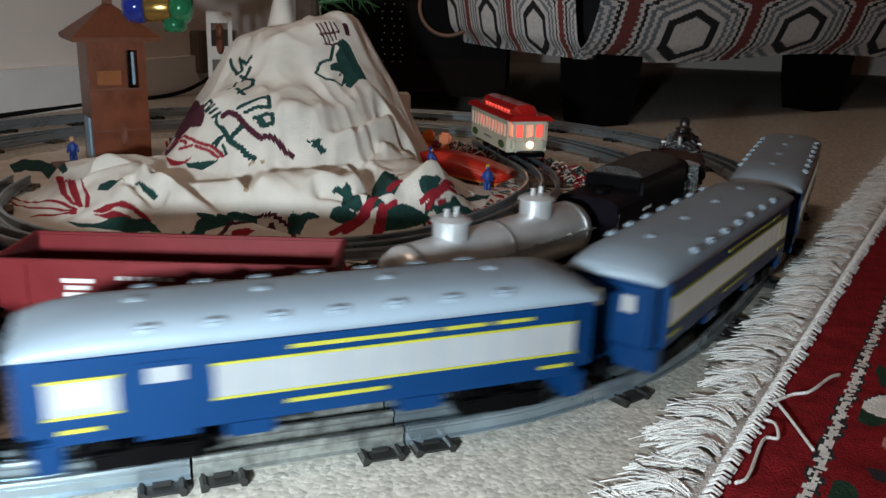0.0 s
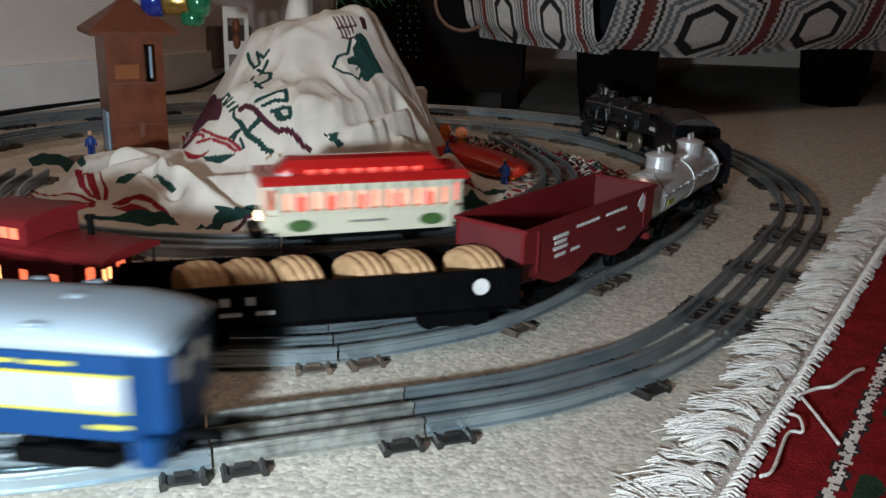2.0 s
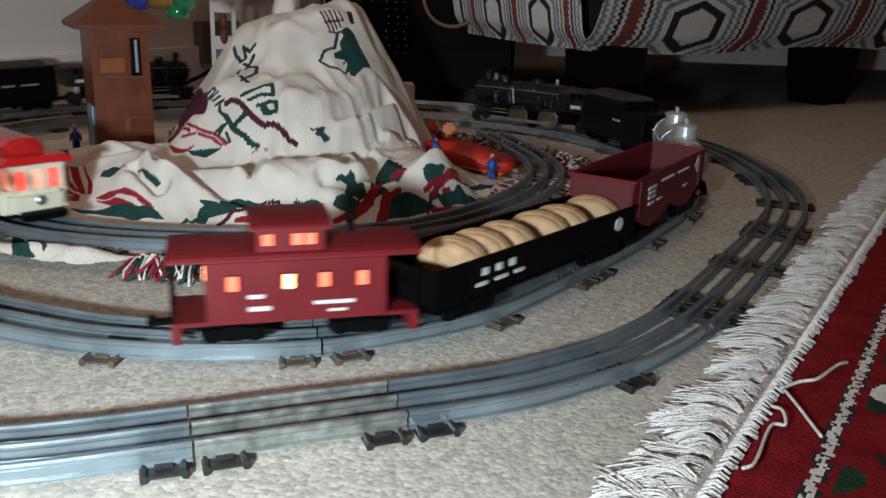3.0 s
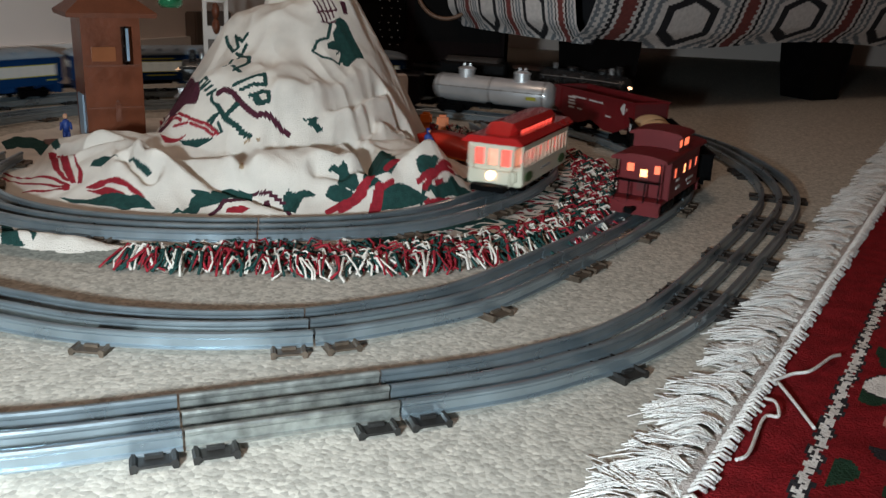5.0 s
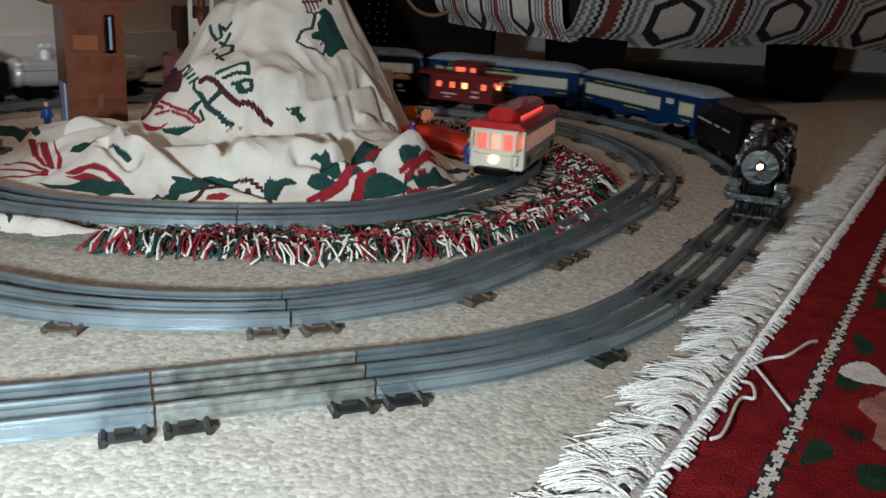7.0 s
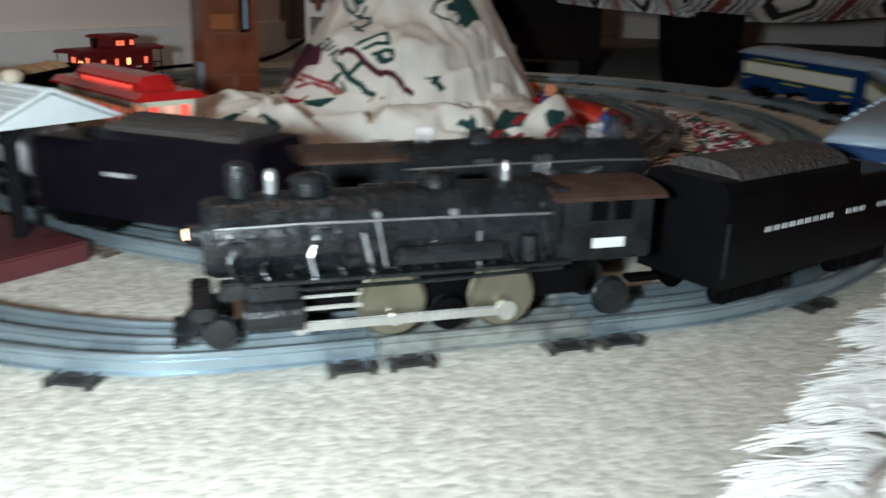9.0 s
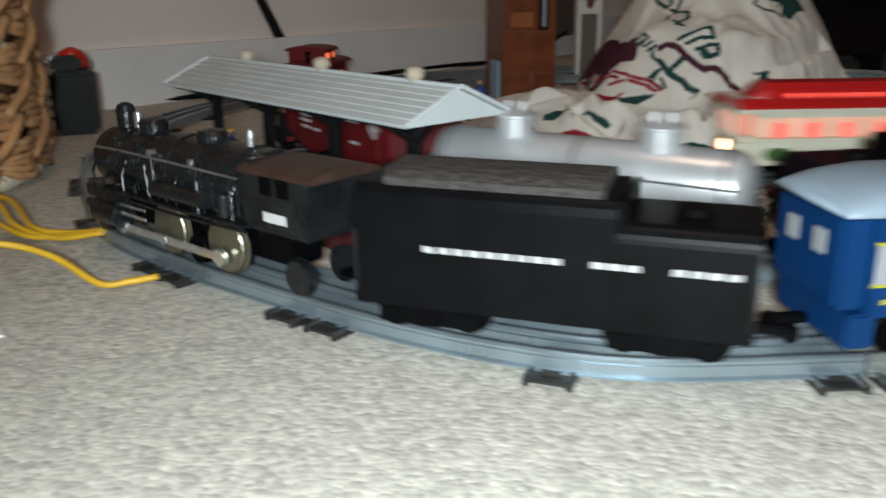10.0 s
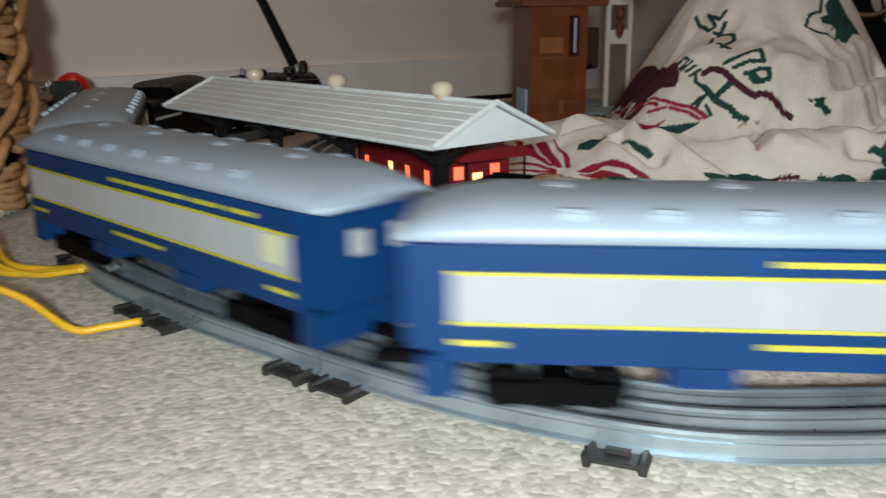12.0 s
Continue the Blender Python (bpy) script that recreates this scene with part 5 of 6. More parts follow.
def steam_loco(label, boiler_mat, group, front_mat):
    t = thing("steam_locomotive", label, "toy locomotive", group)
    m = Matrix(((0, 0, 1, 0), (0, 1, 0, 0), (-1, 0, 0, 0), (0, 0, 0, 1)))
    zc = .0475
    bm = bmesh.new()
    lathe(bm, [(.0165, -.062), (.0212, -.060), (.0212, .030), (.0198, .031), (.0198, .085), (.0185, .086), (.0185, .098), (.0165, .103), (.0, .1035)], Matrix.Translation((0, 0, zc)) @ m, 28)
    boiler = part("boiler", bm, boiler_mat, t, smooth=False)
    for x in (-.045, -.015, .015, .045, .07):
        bm = bmesh.new()
        lathe(bm, [(.0205, -.0008), (.0220 if x < .03 else .0206, -.0008), (.0220 if x < .03 else .0206, .0008), (.0205, .0008)], Matrix.Translation((x, 0, zc)) @ Matrix(((0, 0, 1, 0), (0, 1, 0, 0), (-1, 0, 0, 0), (0, 0, 0, 1))), 28)
        part("boiler_band", bm, loco_black, boiler)
    for x, r, h, nm in ((.086, .0058, .016, "chimney"), (.055, .0085, .0095, "sand_dome"), (-.005, .0085, .0085, "steam_dome"), (.072, .003, .012, "bell"), (-.040, .0026, .012, "whistle")):
        bm = bmesh.new()
        z0 = zc + .0185
        lathe(bm, [(r, z0), (r, z0 + h * .6), (r * 1.12, z0 + h * .62), (r * .85, z0 + h * .9), (r * .3, z0 + h)], Matrix.Translation((x, 0, 0)), 18)
        part(nm, bm, steel_grey if nm in ("bell", "whistle") else loco_black, t)
    bm = bmesh.new()
    box(bm, (-.085, 0, .0470), (.050, .046, .031), .0015)
    box(bm, (-.062, 0, .052), (.012, .043, .030), .003)
    cab = part("cab", bm, loco_black, t)
    bm = bmesh.new()
    ring = []
    for k in range(11):
        a = math.pi * k / 10
        ring.append((.0245 * math.cos(a), .0615 + .0055 * math.sin(a)))
    extrude(bm, ring, -.116, -.058)
    # roof coloured brown for the warm lamp reflected on it
    part("cab_roof", bm, loco_brown, cab)
    for side in (-1, 1):
        for x in (-.093, -.080):
            bm = bmesh.new()
            box(bm, (x, side * .0231, .0565), (.009, .0008, .0095))
            part("cab_window", bm, black_plastic, cab)
        bm = bmesh.new()
        box(bm, (-.086, side * .0233, .0405), (.017, .0006, .005))
        part("number_bar", bm, white_print, cab, "white number shown as a bar")
        bm = bmesh.new()
        box(bm, (.010, side * .0235, .0330), (.150, .009, .0018), .0004)
        box(bm, (.092, side * .0225, .0300), (.012, .008, .008), .001)
        part("running_board", bm, loco_black, t)
        bm = bmesh.new()
        tube(bm, [(-.055, side * .0222, .0565), (.0, side * .0228, .0575), (.06, side * .0212, .0575), (.098, side * .0185, .056)], .0007, 6)
        tube(bm, [(-.02, side * .0235, .034), (-.02, side * .0228, .05)], .0008, 6)
        tube(bm, [(.03, side * .0225, .034), (.034, side * .0215, .052)], .0010, 6)
        part("handrail", bm, steel_grey, t)
        bm = bmesh.new()
        rod(bm, (-.03, side * .0245, .041), (.02, side * .0245, .041), .0048, seg=14)
        rod(bm, (-.045, side * .0235, .047), (-.045, side * .0235, .035), .004, seg=12)
        part("air_tank", bm, loco_black, t)
        bm = bmesh.new()
        rod(bm, (.062, side * .0228, .0175), (.088, side * .0228, .0175), .0082, seg=18)
        box(bm, (.075, side * .021, .026), (.022, .010, .012), .001)
        part("cylinder", bm, loco_black, t)
        for x in (-.035, -.008, .0195):
            wheel(t, x, side * .0165, .0158 if x != -.008 else .0085, wheel_brass if x != -.008 else black_plastic, "driver_wheel")
        bm = bmesh.new()
        box(bm, (.014, side * .0222, .0098), (.102, .0018, .0050), .0007)
        for x, r in ((-.035, .0050), (.0195, .0030), (.063, .0036)):
            rod(bm, (x, side * .0205, .0098), (x, side * .0238, .0098), r, seg=14)
        part("side_rod", bm, rod_silver, t, "bright steel side rod")
        bm = bmesh.new()
        box(bm, (.052, side * .0236, .0190), (.034, .0014, .0022), .0005)
        box(bm, (.050, side * .0236, .0245), (.030, .0014, .0016), .0004)
        part("main_rod", bm, rod_silver, t, "bright steel main rod")
        for x, z, r in ((.062, .0555, .0022), (.028, .0600, .0018), (-.020, .0600, .0020), (-.052, .0560, .0024), (.045, .0490, .0026), (-.030, .0500, .0022)):
            bm = bmesh.new()
            rod(bm, (x, side * .0175, z), (x, side * .0222, z), r, seg=10)
            rod(bm, (x, side * .0205, z), (x - .004, side * .0225, .036), .0006, seg=6)
            part("pipe_fitting", bm, steel_grey if r < .002 else loco_black, t)
        fit_rng = random.Random(11)
        for k in range(38):
            bm = bmesh.new()
            x, z = .090 - k * .0039 + fit_rng.uniform(-.003, .003), fit_rng.uniform(.036, .061)
            y = math.sqrt(max(.0205 ** 2 - (z - zc) ** 2, 1e-5))
            if k % 3:
                box(bm, (x, side * y, z), (fit_rng.uniform(.003, .008), .0036, fit_rng.uniform(.002, .007)), .0006)
            else:
                tube(bm, [(x, side * (y + .0006), z), (x + .003, side * .0228, (z + .034) / 2), (x + .001, side * .0240, .034)], .0009, 6)
            # two fittings take pale steel to put gleams on the black boiler
            part("boiler_fitting", bm, steel_grey if k in (9, 25) else loco_black, boiler)
        bm = bmesh.new()
        tube(bm, [(-.062, side * .0248, .0300), (.0, side * .0252, .0285), (.070, side * .0245, .0285)], .0010, 6)
        part("feed_pipe", bm, loco_black, t)
        for x in (.098,):
            wheel(t, x, side * .0155, .0075, loco_black, "pilot_wheel")
        wheel(t, -.094, side * .0160, .0095, loco_black, "trailing_wheel")
    bm = bmesh.new()
    box(bm, (-.003, 0, .0205), (.16, .020, .020), .001)
    part("frame", bm, black_plastic, t)
    bm = bmesh.new()
    for k in range(-4, 5):
        slat = bmesh.new()
        rod(slat, (.1185 - abs(k) * .0012, k * .0042, .0035), (.103, k * .0040, .017), .0012, seg=6)
        part("pilot_slat", slat, front_mat, t)
    box(bm, (.105, 0, .0185), (.010, .044, .006), .001)
    box(bm, (.1165, 0, .0035), (.003, .036, .002), .0004)
    part("pilot", bm, front_mat, t, "slatted pilot")
    bm = bmesh.new()
    lathe(bm, [(.0045, .100), (.0048, .1085), (.0040, .1095)], Matrix.Translation((0, 0, zc + .002)) @ Matrix(((0, 0, 1, 0), (0, 1, 0, 0), (-1, 0, 0, 0), (0, 0, 0, 1))), 16)
    part("headlight", bm, loco_black, t)
    bm = bmesh.new()
    ball(bm, (.1092, 0, zc + .002), .0030, 2, (.5, 1, 1))
    part("lens", bm, headlight_glow, t, "lit headlight lens")
    bm = bmesh.new()
    box(bm, (-.119, 0, .0125), (.018, .008, .003), .0006)
    part("drawbar", bm, black_plastic, t)
    return t


def tender_car(label, group, mat, words):
    t = thing("tender", label, "toy tender", group)
    L, W = .160, .0255
    def shoulders(top):
        arc = [(W - .007 + .007 * math.cos(math.pi * k / 12), top - .007 + .007 * math.sin(math.pi * k / 12)) for k in range(7)]
        return [(-W, .012), (W, .012)] + arc + [(-y, z) for y, z in reversed(arc)]
    bm = bmesh.new()
    extrude(bm, shoulders(.0635), -.028, L / 2)
    extrude(bm, shoulders(.0545), -L / 2, -.0275)
    part("body", bm, mat, t)
    bm = bmesh.new()
    outline = []
    for k in range(9):
        a = math.pi * k / 8
        outline.append(((W - .004) * math.cos(a), .0628 + .0075 * math.sin(a)))
    extrude(bm, outline, -.022, L / 2 - .012)
    part("coal_load", bm, coal_mat, t, "moulded black coal load")
    bm = bmesh.new()
    rod(bm, (-.055, 0, .0535), (-.055, 0, .0575), .007, seg=16)
    box(bm, (-.030, 0, .0580), (.002, W * 2 - .004, .010), .0005)
    part("hatch", bm, black_plastic, t)
    for side in (-1, 1):
        for x in (-.079, .079):
            bm = bmesh.new()
            tube(bm, [(x, side * (W + .0008), .018), (x, side * (W + .0012), .045)], .0006, 6)
            part("handrail", bm, loco_black, t)
    print_bars(t, words, .0050, -.013, .0380, W, dim_print)
    for x in (-.048, .048):
        truck(t, x, .032, .0085)
    coupler(t, -L / 2 - .006, -1)
    return t


def tank_car():
    t = thing("tank_car", "silver toy tank car with two domes on a black frame", "toy train car", "freight train")
    turn = Matrix(((0, 0, 1, 0), (0, 1, 0, 0), (-1, 0, 0, 0), (0, 0, 0, 1)))
    zc, r = .0385, .0215
    bm = bmesh.new()
    lathe(bm, [(.004, -.1035), (.014, -.102), (.0195, -.098), (r, -.092), (r, .092), (.0195, .098), (.014, .102), (.004, .1035)], Matrix.Translation((0, 0, zc)) @ turn, 32)
    tank = part("tank", bm, silver_paint, t, smooth=True)
    for x in (-.090, -.0, .090):
        bm = bmesh.new()
        lathe(bm, [(r - .001, -.0012), (r + .0006, -.0012), (r + .0006, .0012), (r - .001, .0012)], Matrix.Translation((x, 0, zc)) @ turn, 32)
        part("band", bm, steel_grey, tank)
    for x in (-.048, .048):
        bm = bmesh.new()
        lathe(bm, [(.0125, zc + .015), (.0125, zc + .030), (.0140, zc + .0305), (.0140, zc + .032), (.009, zc + .0345), (.002, zc + .0355)], Matrix.Translation((x, 0, 0)), 22)
        part("dome", bm, silver_paint, tank)
        for d in (-.005, .005):
            bm = bmesh.new()
            rod(bm, (x + d, 0, zc + .034), (x + d, 0, zc + .040), .0018, seg=8)
            part("valve", bm, silver_paint, tank)
    for side in (-1, 1):
        bm = bmesh.new()
        tube(bm, [(-.098, side * (r + .0012), zc + .004), (.098, side * (r + .0012), zc + .004)], .0007, 6)
        for k in range(9):
            box(bm, (-.088 + k * .022, side * (r + .0002), zc + .004), (.003, .003, .003), .0005)
        part("handrail", bm, steel_grey, t)
        bm = bmesh.new()
        box(bm, (-.072, side * (r - .0012), zc - .004), (.018, .0022, .006), .0006)
        part("badge", bm, stripe_yellow, t, "small yellow badge")
    bm = bmesh.new()
    box(bm, (0, 0, .0145), (.214, .016, .006), .001)
    for x in (-.085, 0, .085):
        box(bm, (x, 0, .0175), (.010, .036, .008), .001)
    part("frame", bm, black_plastic, t)
    for x in (-.068, .068):
        truck(t, x)
    for k in (-1, 1):
        coupler(t, k * .110, k)
    return t


def hopper_car():
    t = thing("hopper_car", "empty oxide red toy hopper car with white lettering bars", "toy train car", "freight train")
    L, W, Z0, Z1 = .185, .0265, .0165, .0575
    bm = bmesh.new()
    for side in (-1, 1):
        pts = [(-L / 2, .030), (-L / 2 + .040, Z0 - .002), (-.030, Z0 - .002), (0, .024), (.030, Z0 - .002), (L / 2 - .040, Z0 - .002), (L / 2, .030), (L / 2, Z1), (-L / 2, Z1)]
        a = [bm.verts.new((x, side * W, z)) for x, z in pts]
        b = [bm.verts.new((x, side * (W - .0022), z)) for x, z in pts]
        n = len(a)
        for i in range(n):
            bm.faces.new((a[i], a[(i + 1) % n], b[(i + 1) % n], b[i]))
        bm.faces.new(a)
        bm.faces.new(b[::-1])
    part("side", bm, oxide_red, t)
    bm = bmesh.new()
    for k in (-1, 1):
        box(bm, (k * (L / 2 - .0010), 0, .0445), (.0020, W * 2 - .0046, .026))
        box(bm, (k * (L / 2 - .028), 0, .0235), (.060, W * 2 - .0046, .002), 0, pose(0, 0, 0, 0, 0, 0))
    box(bm, (0, 0, .0225), (L - .02, W * 2 - .0046, .002))
    part("slope_floor", bm, dark_red, t)
    bm = bmesh.new()
    for side in (-1, 1):
        box(bm, (0, side * (W + .0006), Z1), (L + .002, .0034, .0026), .0006)
    for k in (-1, 1):
        box(bm, (k * L / 2, 0, Z1), (.003, W * 2 + .004, .0026), .0006)
        for y in (-.020, 0, .020):
            box(bm, (k * (L / 2 - .001), y, .030), (.0018, .0026, .030))
        box(bm, (k * (L / 2 - .001), 0, .0165), (.004, W * 2, .005), .0008)
    part("top_rim", bm, oxide_red, t)
    for side in (-1, 1):
        for k in (-1, 1):
            bm = bmesh.new()
            box(bm, (k * (L / 2 - .016), side * (W + .0004), .042), (.0016, .0014, .029))
            part("rib", bm, oxide_red, t)
    print_bars(t, ["LLLLLL", "VVVVVV"], .0042, .010, .0485, W + .0001)
    for side in (-1, 1):
        bars(t, [(side * .048, side * W, z, w, .0012, .0024) for z, w in ((.0465, .018), (.0425, .014), (.0385, .017), (.0335, .013))] + [(side * x, side * W, .0335, .011, .0012, .0020) for x in (.028, -.040)])
        bm = bmesh.new()
        bmesh.ops.create_cone(bm, cap_ends=True, segments=4, radius1=.0075, radius2=.0075, depth=.0012, matrix=Matrix.Translation((side * -.072, side * W, .0475)) @ pose(0, 0, 0, 90, 0, 0))
        part("badge", bm, white_print, t, "white diamond badge")
    for x in (-.062, .062):
        truck(t, x)
    for k in (-1, 1):
        coupler(t, k * (L / 2 + .005), k)
    return t


def gondola_car():
    t = thing("gondola_car", "black toy gondola car loaded with turned wooden barrels", "toy train car", "freight train")
    L, W, Z0, Z1 = .236, .0265, .0125, .0385
    bm = bmesh.new()
    box(bm, (0, 0, Z0 + .0015), (L, W * 2, .003))
    for side in (-1, 1):
        box(bm, (0, side * (W - .001), (Z0 + Z1) / 2), (L, .002, Z1 - Z0), .0005)
    for k in (-1, 1):
        box(bm, (k * (L / 2 - .001), 0, (Z0 + Z1) / 2), (.002, W * 2 - .0044, Z1 - Z0))
    part("body", bm, black_plastic, t)
    bm = bmesh.new()
    for side in (-1, 1):
        box(bm, (0, side * W, Z1), (L + .001, .003, .002), .0004)
        for k in range(12):
            box(bm, (-L / 2 + .008 + k * (L - .016) / 11, side * W, (Z0 + Z1) / 2), (.0016, .0012, Z1 - Z0 - .003))
    part("rib", bm, black_plastic, t)
    for x in (-.070, -.044, -.016, .025, .052, .096):
        bm = bmesh.new()
        prof = []
        for k in range(13):
            u = k / 12
            r = .0112 + .0022 * math.sin(math.pi * u) + (.0011 if k % 3 else 0)
            prof.append((r, -.0118 + .0236 * u))
        lathe(bm, prof, Matrix.Translation((x, .001, .0312)) @ pose(0, 0, 0, 0, 0, 20) @ Matrix.Diagonal((1, 1.55, 1, 1)) @ pose(0, 0, 0, 0, 90, 0), 22)
        part("barrel", bm, barrel_wood, t, "tan turned wooden barrel")
    for side in (-1, 1):
        bars(t, [(x, side * (W + .0003), .030, .0052, .0016, .0046) for x in (-.072, -.058, -.044)] + [(x, side * (W + .0003), .0225, w, .0016, .0022) for x, w in ((-.075, .010), (-.055, .012), (-.036, .010))])
        bm = bmesh.new()
        rod(bm, (.092, side * (W - .0002), .029), (.092, side * (W + .0010), .029), .0052, seg=18)
        part("badge", bm, white_print, t, "white round badge")
    for x in (-.078, .078):
        truck(t, x)
    for k in (-1, 1):
        coupler(t, k * (L / 2 + .005), k)
    return t


def caboose_car():
    t = thing("caboose", "oxide red toy caboose with a cupola and glowing orange windows", "toy train car", "freight train")
    L, W, Z0, Z1 = .112, .0265, .0150, .0560
    bm = bmesh.new()
    box(bm, (0, 0, (Z0 + Z1) / 2), (L, W * 2, Z1 - Z0), .001)
    part("body", bm, oxide_red, t)

    def curved(x0, x1, hw, z, h, name):
        b = bmesh.new()
        o = [(-hw, z), (-hw, z + .0015)] + [(hw * math.cos(math.pi * (1 - k / 10)), z + .0015 + h * math.sin(math.pi * k / 10)) for k in range(1, 10)] + [(hw, z + .0015), (hw, z)]
        extrude(b, o, x0, x1)
        return part(name, b, oxide_red, t)
    curved(-.078, .078, W + .0015, Z1, .0055, "roof")
    bm = bmesh.new()
    box(bm, (-.004, 0, Z1 + .0115), (.042, W * 2 - .006, .017), .001)
    part("cupola", bm, oxide_red, t)
    curved(-.029, .021, W + .0005, Z1 + .0185, .0045, "cupola_roof")
    bm = bmesh.new()
    rod(bm, (.038, .010, Z1), (.038, .010, Z1 + .017), .0024, seg=10)
    rod(bm, (.038, .010, Z1 + .017), (.038, .010, Z1 + .0195), .0036, seg=10)
    part("chimney", bm, black_plastic, t)
    for k in (-1, 1):
        bm = bmesh.new()
        box(bm, (k * .066, 0, Z0 + .001), (.022, W * 2 - .002, .003), .0006)
        box(bm, (k * .0745, 0, Z0 - .006), (.006, W * 2 - .004, .012), .0006)
        part("platform", bm, oxide_red, t)
        bm = bmesh.new()
        for y in (-.022, -.008, .008, .022):
            rod(bm, (k * .0765, y, Z0), (k * .0765, y, .036 if abs(y) < .02 else Z1), .0008, seg=6)
        rod(bm, (k * .0765, -.022, .036), (k * .0765, .022, .036), .0008, seg=6)
        part("end_railing", bm, black_plastic, t)
        for y in (-.014, .014):
            bm = bmesh.new()
            box(bm, (k * (L / 2 + .0001), y, .0455), (.0010, .007, .008))
            part("end_window", bm, window_orange, t)
        bm = bmesh.new()
        box(bm, (k * (L / 2 + .0001), .0, .034), (.0010, .011, .022))
        part("end_door", bm, dark_red, t)
        bm = bmesh.new()
        box(bm, (k * (L / 2 + .0008), .0, .041), (.0010, .007, .0075))
        part("door_window", bm, window_bright, t)
    for side in (-1, 1):
        for x, mat in ((-.040, window_orange), (-.006, window_bright), (.016, window_orange), (.040, window_orange)):
            bm = bmesh.new()
            box(bm, (x, side * (W + .0001), .0420), (.0070, .0008, .0095))
            pane = part("window", bm, mat, t)
            bm = bmesh.new()
            for dx in (-.0040, .0040):
                box(bm, (x + dx, side * W, .0420), (.0010, .0022, .0115))
            for dz in (-.0053, .0053):
                box(bm, (x, side * W, .0420 + dz), (.0090, .0022, .0010))
            part("window_frame", bm, oxide_red, pane)
        for x in (-.016, .002, .010):
            bm = bmesh.new()
            box(bm, (x - .002, side * (W - .0029), Z1 + .0120), (.0064, .0008, .0070))
            part("cupola_window", bm, window_orange, t)
    for side in (-1, 1):
        bars(t, [(x, side * (W + .0002), z, w, .0010, h) for x, z, w, h in ((-.026, .0330, .010, .0026), (-.024, .0250, .014, .0030), (.022, .0270, .026, .0024), (.024, .0215, .012, .0018))])
    for x in (-.040, .040):
        truck(t, x, .026)
    for k in (-1, 1):
        coupler(t, k * .082, k)
    return t


def trolley_car():
    t = thing("trolley", "cream toy trolley with glossy red roof and lit pink windows", "toy trolley")
    L, W, Z0, Z1 = .160, .0265, .0105, .0500
    bm = bmesh.new()
    box(bm, (0, 0, (Z0 + .029) / 2), (L - .020, W * 2, .029 - Z0), .001)
    for side in (-1, 1):
        box(bm, (0, side * (W - .0010), .0475), (L - .020, .0020, .005))
        for k in range(13):
            x = -L / 2 + .0115 + k * (L - .023) / 12
            box(bm, (x, side * (W - .0010), .038), (.0030 if k not in (0, 12) else .005, .0020, .022))
        box(bm, (0, side * (W - .0010), .0445), (L - .024, .0016, .0014))
    for k in (-1, 1):
        box(bm, (k * (L / 2 - .007), 0, .0205), (.014, W * 2 - .010, .018), .004)
        box(bm, (k * (L / 2 - .007), 0, .0480), (.014, W * 2 - .010, .005), .001)
        for y in (-.019, -.0065, .0065, .019):
            box(bm, (k * (L / 2 - .0025), y, .038), (.0025, .0030, .020))
    part("body", bm, cream_body, t)
    bm = bmesh.new()
    o = [(-W - .002, Z1), (W + .002, Z1), (W + .002, Z1 + .002), (W - .004, Z1 + .0065), (-W + .004, Z1 + .0065), (-W - .002, Z1 + .002)]
    extrude(bm, o, -L / 2 - .002, L / 2 + .002)
    roof = part("roof", bm, trolley_red, t)
    bm = bmesh.new()
    rings = []
    for x, f in ((-L / 2 + .010, .05), (-L / 2 + .022, 1), (L / 2 - .022, 1), (L / 2 - .010, .05)):
        rings.append([bm.verts.new((x, y * (.75 + .25 * f), Z1 + .0055 + z * f)) for y, z in ((-.0150, 0), (-.0150, .0055), (-.0105, .0105), (0, .0118), (.0105, .0105), (.0150, .0055), (.0150, 0))])
    for a, b in zip(rings, rings[1:]):
        for k in range(6):
            bm.faces.new((a[k], a[k + 1], b[k + 1], b[k]))
    bm.faces.new(rings[0])
    bm.faces.new(rings[-1][::-1])
    part("clerestory", bm, trolley_red, roof)
    for side in (-1, 1):
        for k in range(8):
            bm = bmesh.new()
            box(bm, (-.042 + k * .012, side * .0152, Z1 + .0078), (.0070, .0008, .0024))
            part("clerestory_window", bm, seat_glow, roof)
    bm = bmesh.new()
    box(bm, (0, 0, .0385), (L - .026, W * 2 - .016, .0185))
    part("lit_interior", bm, trolley_glow, t, "glowing pink interior behind the windows")
    for k in range(5):
        bm = bmesh.new()
        box(bm, (-.050 + k * .025, 0, .034), (.009, W * 2 - .0115, .010), .001)
        part("seat", bm, seat_glow, t)
    for k in (-1, 1):
        for y in (-.0128, 0, .0128):
            bm = bmesh.new()
            box(bm, (k * (L / 2 - .0042), y, .038), (.0012, .0085, .016))
            part("end_window", bm, seat_glow if y else trolley_glow, t)
        bm = bmesh.new()
        lathe(bm, [(.0040, L / 2 - .001), (.0040, L / 2 + .002), (.002, L / 2 + .003)], Matrix.Translation((0, 0, .0215)) @ Matrix(((0, 0, k, 0), (0, 1, 0, 0), (-k, 0, 0, 0), (0, 0, 0, 1))), 14)
        part("headlamp", bm, headlight_glow if k > 0 else steel_grey, t)
        bm = bmesh.new()
        box(bm, (k * (L / 2 + .004), 0, .0105), (.012, .034, .006), .001)
        part("bumper", bm, black_plastic, t)
    for side in (-1, 1):
        for x in (-.052, .052):
            bm = bmesh.new()
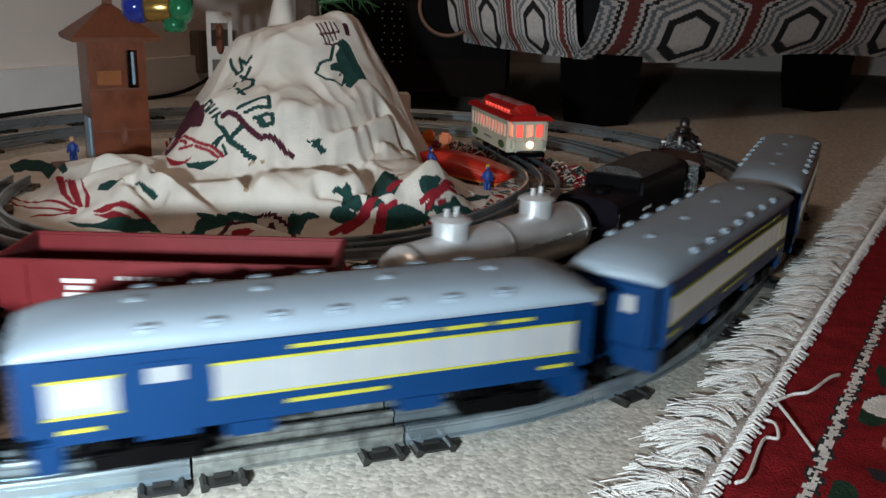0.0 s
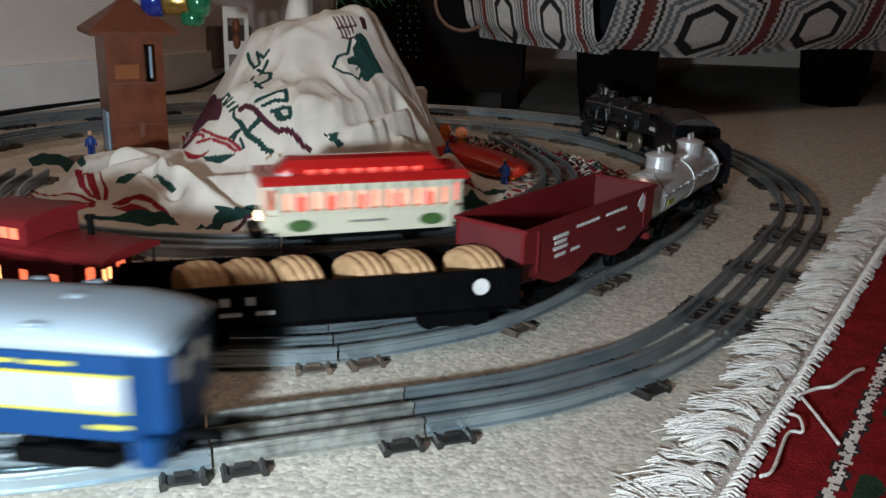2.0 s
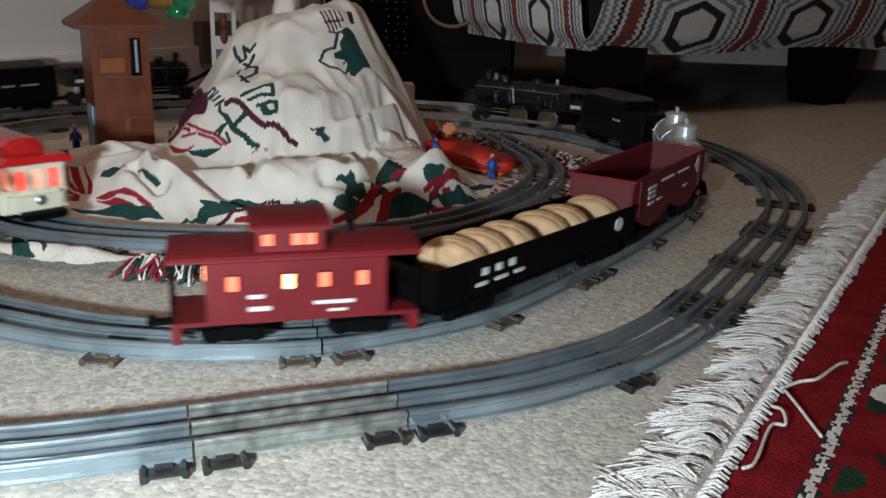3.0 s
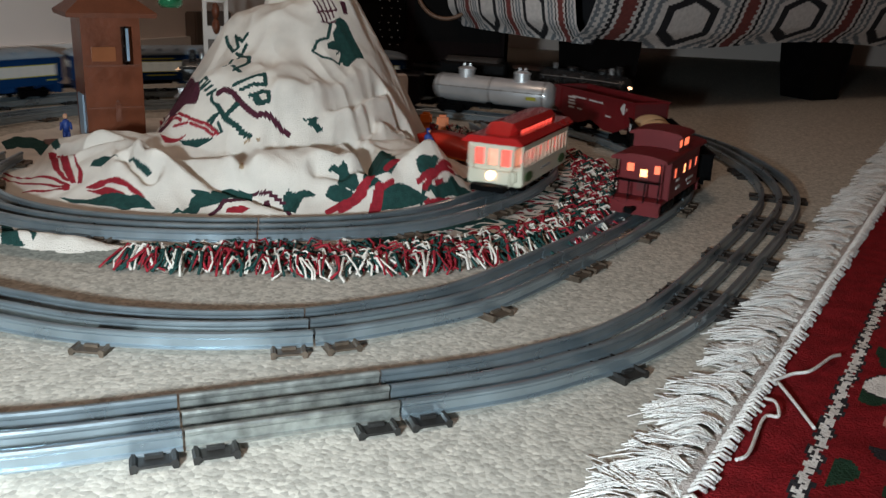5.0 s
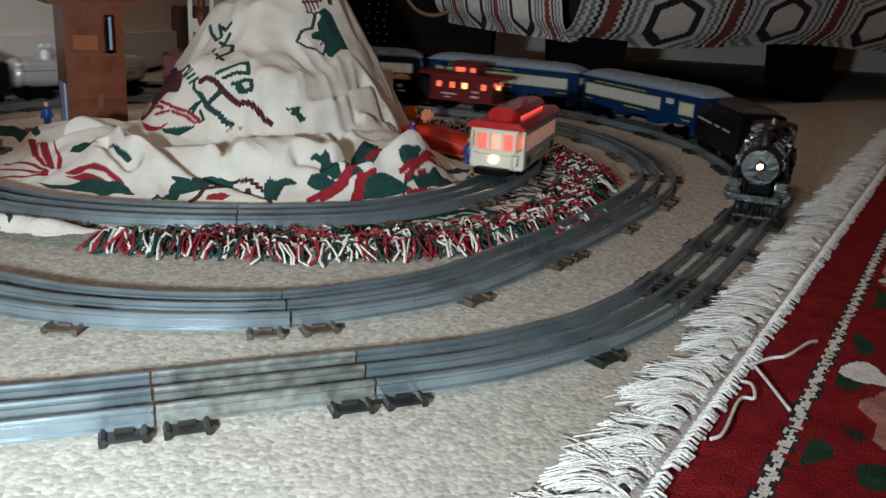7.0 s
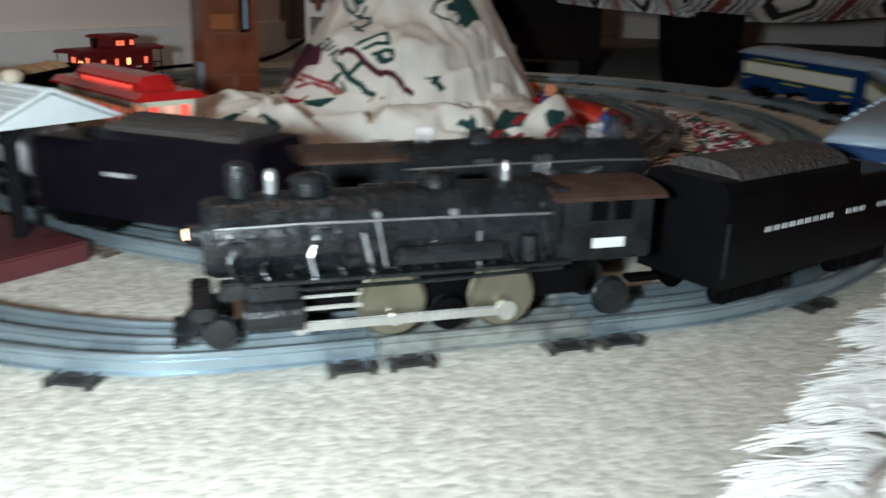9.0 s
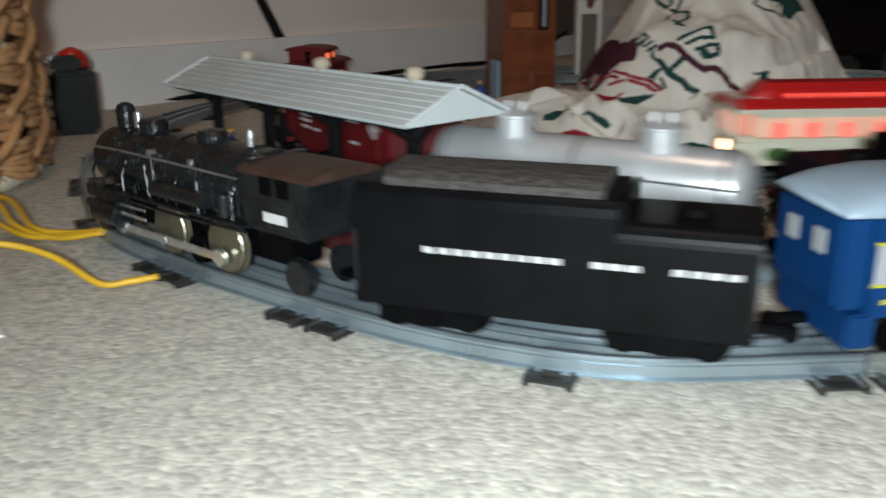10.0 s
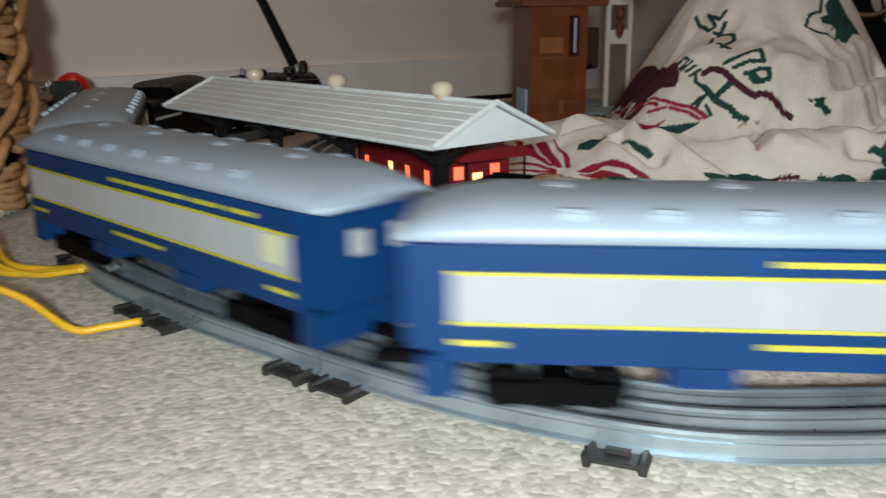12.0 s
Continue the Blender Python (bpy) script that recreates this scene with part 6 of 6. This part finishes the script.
            bmesh.ops.create_cone(bm, cap_ends=True, segments=20, radius1=.008, radius2=.008, depth=.0012, matrix=Matrix.Translation((x, side * W, .0185)) @ pose(0, 0, 0, 90, 0, 0) @ Matrix.Diagonal((1.3, .6, 1, 1)))
            part("badge", bm, leaf_badge, t, "green oval badge")
    for side in (-1, 1):
        bars(t, [(-.012 + k * .006, side * (W + .0002), .020, .0042, .0008, .0022) for k in range(5)], steel_grey)
    bm = bmesh.new()
    box(bm, (0, 0, .0085), (L - .03, .040, .006), .001)
    part("underframe", bm, black_plastic, t)
    for x in (-.036, .036):
        for y in (-.0165, .0165):
            wheel(t, x, y, .0075, black_plastic)
    return t


express_cars = [(shrink(steam_loco("black toy steam locomotive with bright rods and nickel wheels", loco_black, "blue passenger train", loco_black), .93), .127, .070),
                (tender_car("black toy tender with white lettering bars and coal", "blue passenger train", tender_black, ["BBBBBBBBB", "AAA", "OOOO"]), .247 + .086, .096)]
for i in range(3):
    express_cars.append((coach(i == 0), .423 + .144 + .290 * i, .17))
freight_cars = [(shrink(steam_loco("black toy steam locomotive with a lit headlight", loco_black, "freight train", steel_grey), .93), .211, .070),
                (tender_car("plain black toy tender heaped with coal", "freight train", purple_sheen, ["NNN"]), .016, .096),
                (shrink(tank_car(), .94), -.182, .128), (hopper_car(), -.4007, .124), (gondola_car(), -.603, .156), (shrink(caboose_car(), .90), -.780, .073)]
trolley = trolley_car()


# ---- how the trains run ----
# head of each train along its loop, by seconds
OL, ML = outer_loop.length, middle_loop.length
EXPRESS = [(0, -.166), (.5, -.353), (.8, -.460), (1.2, -.617), (1.6, -.785), (2.0, -.950), (3.2, -1.40), (4.8, -2.03), (5.5, 1.320 - OL), (6.0, 1.165 - OL), (6.5, 1.03 - OL), (7.4, .76 - OL), (8.3, .475 - OL),
           (8.5, .405 - OL), (9.0, .233 - OL), (9.5, .046 - OL), (10.0, -.121 - OL), (10.5, -.305 - OL), (11.0, -.484 - OL), (11.5, -.677 - OL), (12.0, -.870 - OL), (12.4, -1.025 - OL)]
FREIGHT = [(-.3, .518), (0, .5636), (.5, .640), (1.0, .710), (1.5, .779), (2.0, .839), (2.3, .872), (2.5, .902), (3.0, 1.008), (3.2, 1.046), (4.0, 1.225), (4.8, 1.413), (5.5, 1.570), (6.0, 1.740), (6.5, 1.890), (7.4, 2.23), (8.3, ML - .205), (8.5, ML - .129), (9.0, ML + .038),
           (9.5, ML + .160), (10.0, ML + .250), (10.5, ML + .375), (11.0, ML + .495), (11.5, ML + .595), (12.0, ML + .695), (12.4, ML + .775)]
TROLLEY = [(-.3, 1.01), (0, 1.012), (.4, 1.0), (.8, .89), (1.2, .76), (1.5, .646), (2.0, .486), (2.5, .326), (2.9, .20), (3.2, .13), (3.5, .14), (3.8, .25), (4.3, .46), (4.8, .656), (5.1, .758), (5.5, .88),
           (5.8, .97), (6.1, .99), (6.4, .935), (6.7, .86), (7.5, .60), (8.3, .34), (8.5, .284), (8.8, .20), (9.0, .172), (9.2, .20), (9.5, .316), (10.0, .48), (10.5, .65), (11.0, .82), (11.5, .96), (11.8, .99), (12.0, .985), (12.4, .94)]


def glide(table, t):
    """A smooth value between rows."""
    xs, ys = [a for a, _ in table], [b for _, b in table]
    i = min(max(int(np.searchsorted(xs, t)) - 1, 0), len(xs) - 2)

    def slope(k):
        k0, k1 = max(k - 1, 0), min(k + 1, len(xs) - 1)
        return (ys[k1] - ys[k0]) / (xs[k1] - xs[k0])
    h = xs[i + 1] - xs[i]
    u = (t - xs[i]) / h
    return ((2 * u ** 3 - 3 * u * u + 1) * ys[i] + (u ** 3 - 2 * u * u + u) * h * slope(i) + (3 * u * u - 2 * u ** 3) * ys[i + 1] + (u ** 3 - u * u) * h * slope(i + 1))


def ride(line, s, base, z, sign):
    """Pose of a vehicle whose two trucks stand on the line; sign: +1 faces along the line."""
    a, b = line.at(s + sign * base / 2), line.at(s - sign * base / 2)
    return pose((a[0] + b[0]) / 2, (a[1] + b[1]) / 2, z, 0, 0, math.degrees(math.atan2(a[1] - b[1], a[0] - b[0])))


TIMES = [k * .2 for k in range(61)]


def motions():
    for car, offset, base in express_cars:
        walk(car, [(t, ride(outer_loop, glide(EXPRESS, t) + offset, base, RAIL_TOP, -1)) for t in TIMES])
    for car, offset, base in freight_cars:
        walk(car, [(t, ride(middle_loop, glide(FREIGHT, t) + offset, base, RAIL_TOP, 1)) for t in TIMES])
    walk(trolley, [(t, ride(inner_line, glide(TROLLEY, t) + .03, .08, RAIL_TOP + .006, -1)) for t in TIMES])


motions()
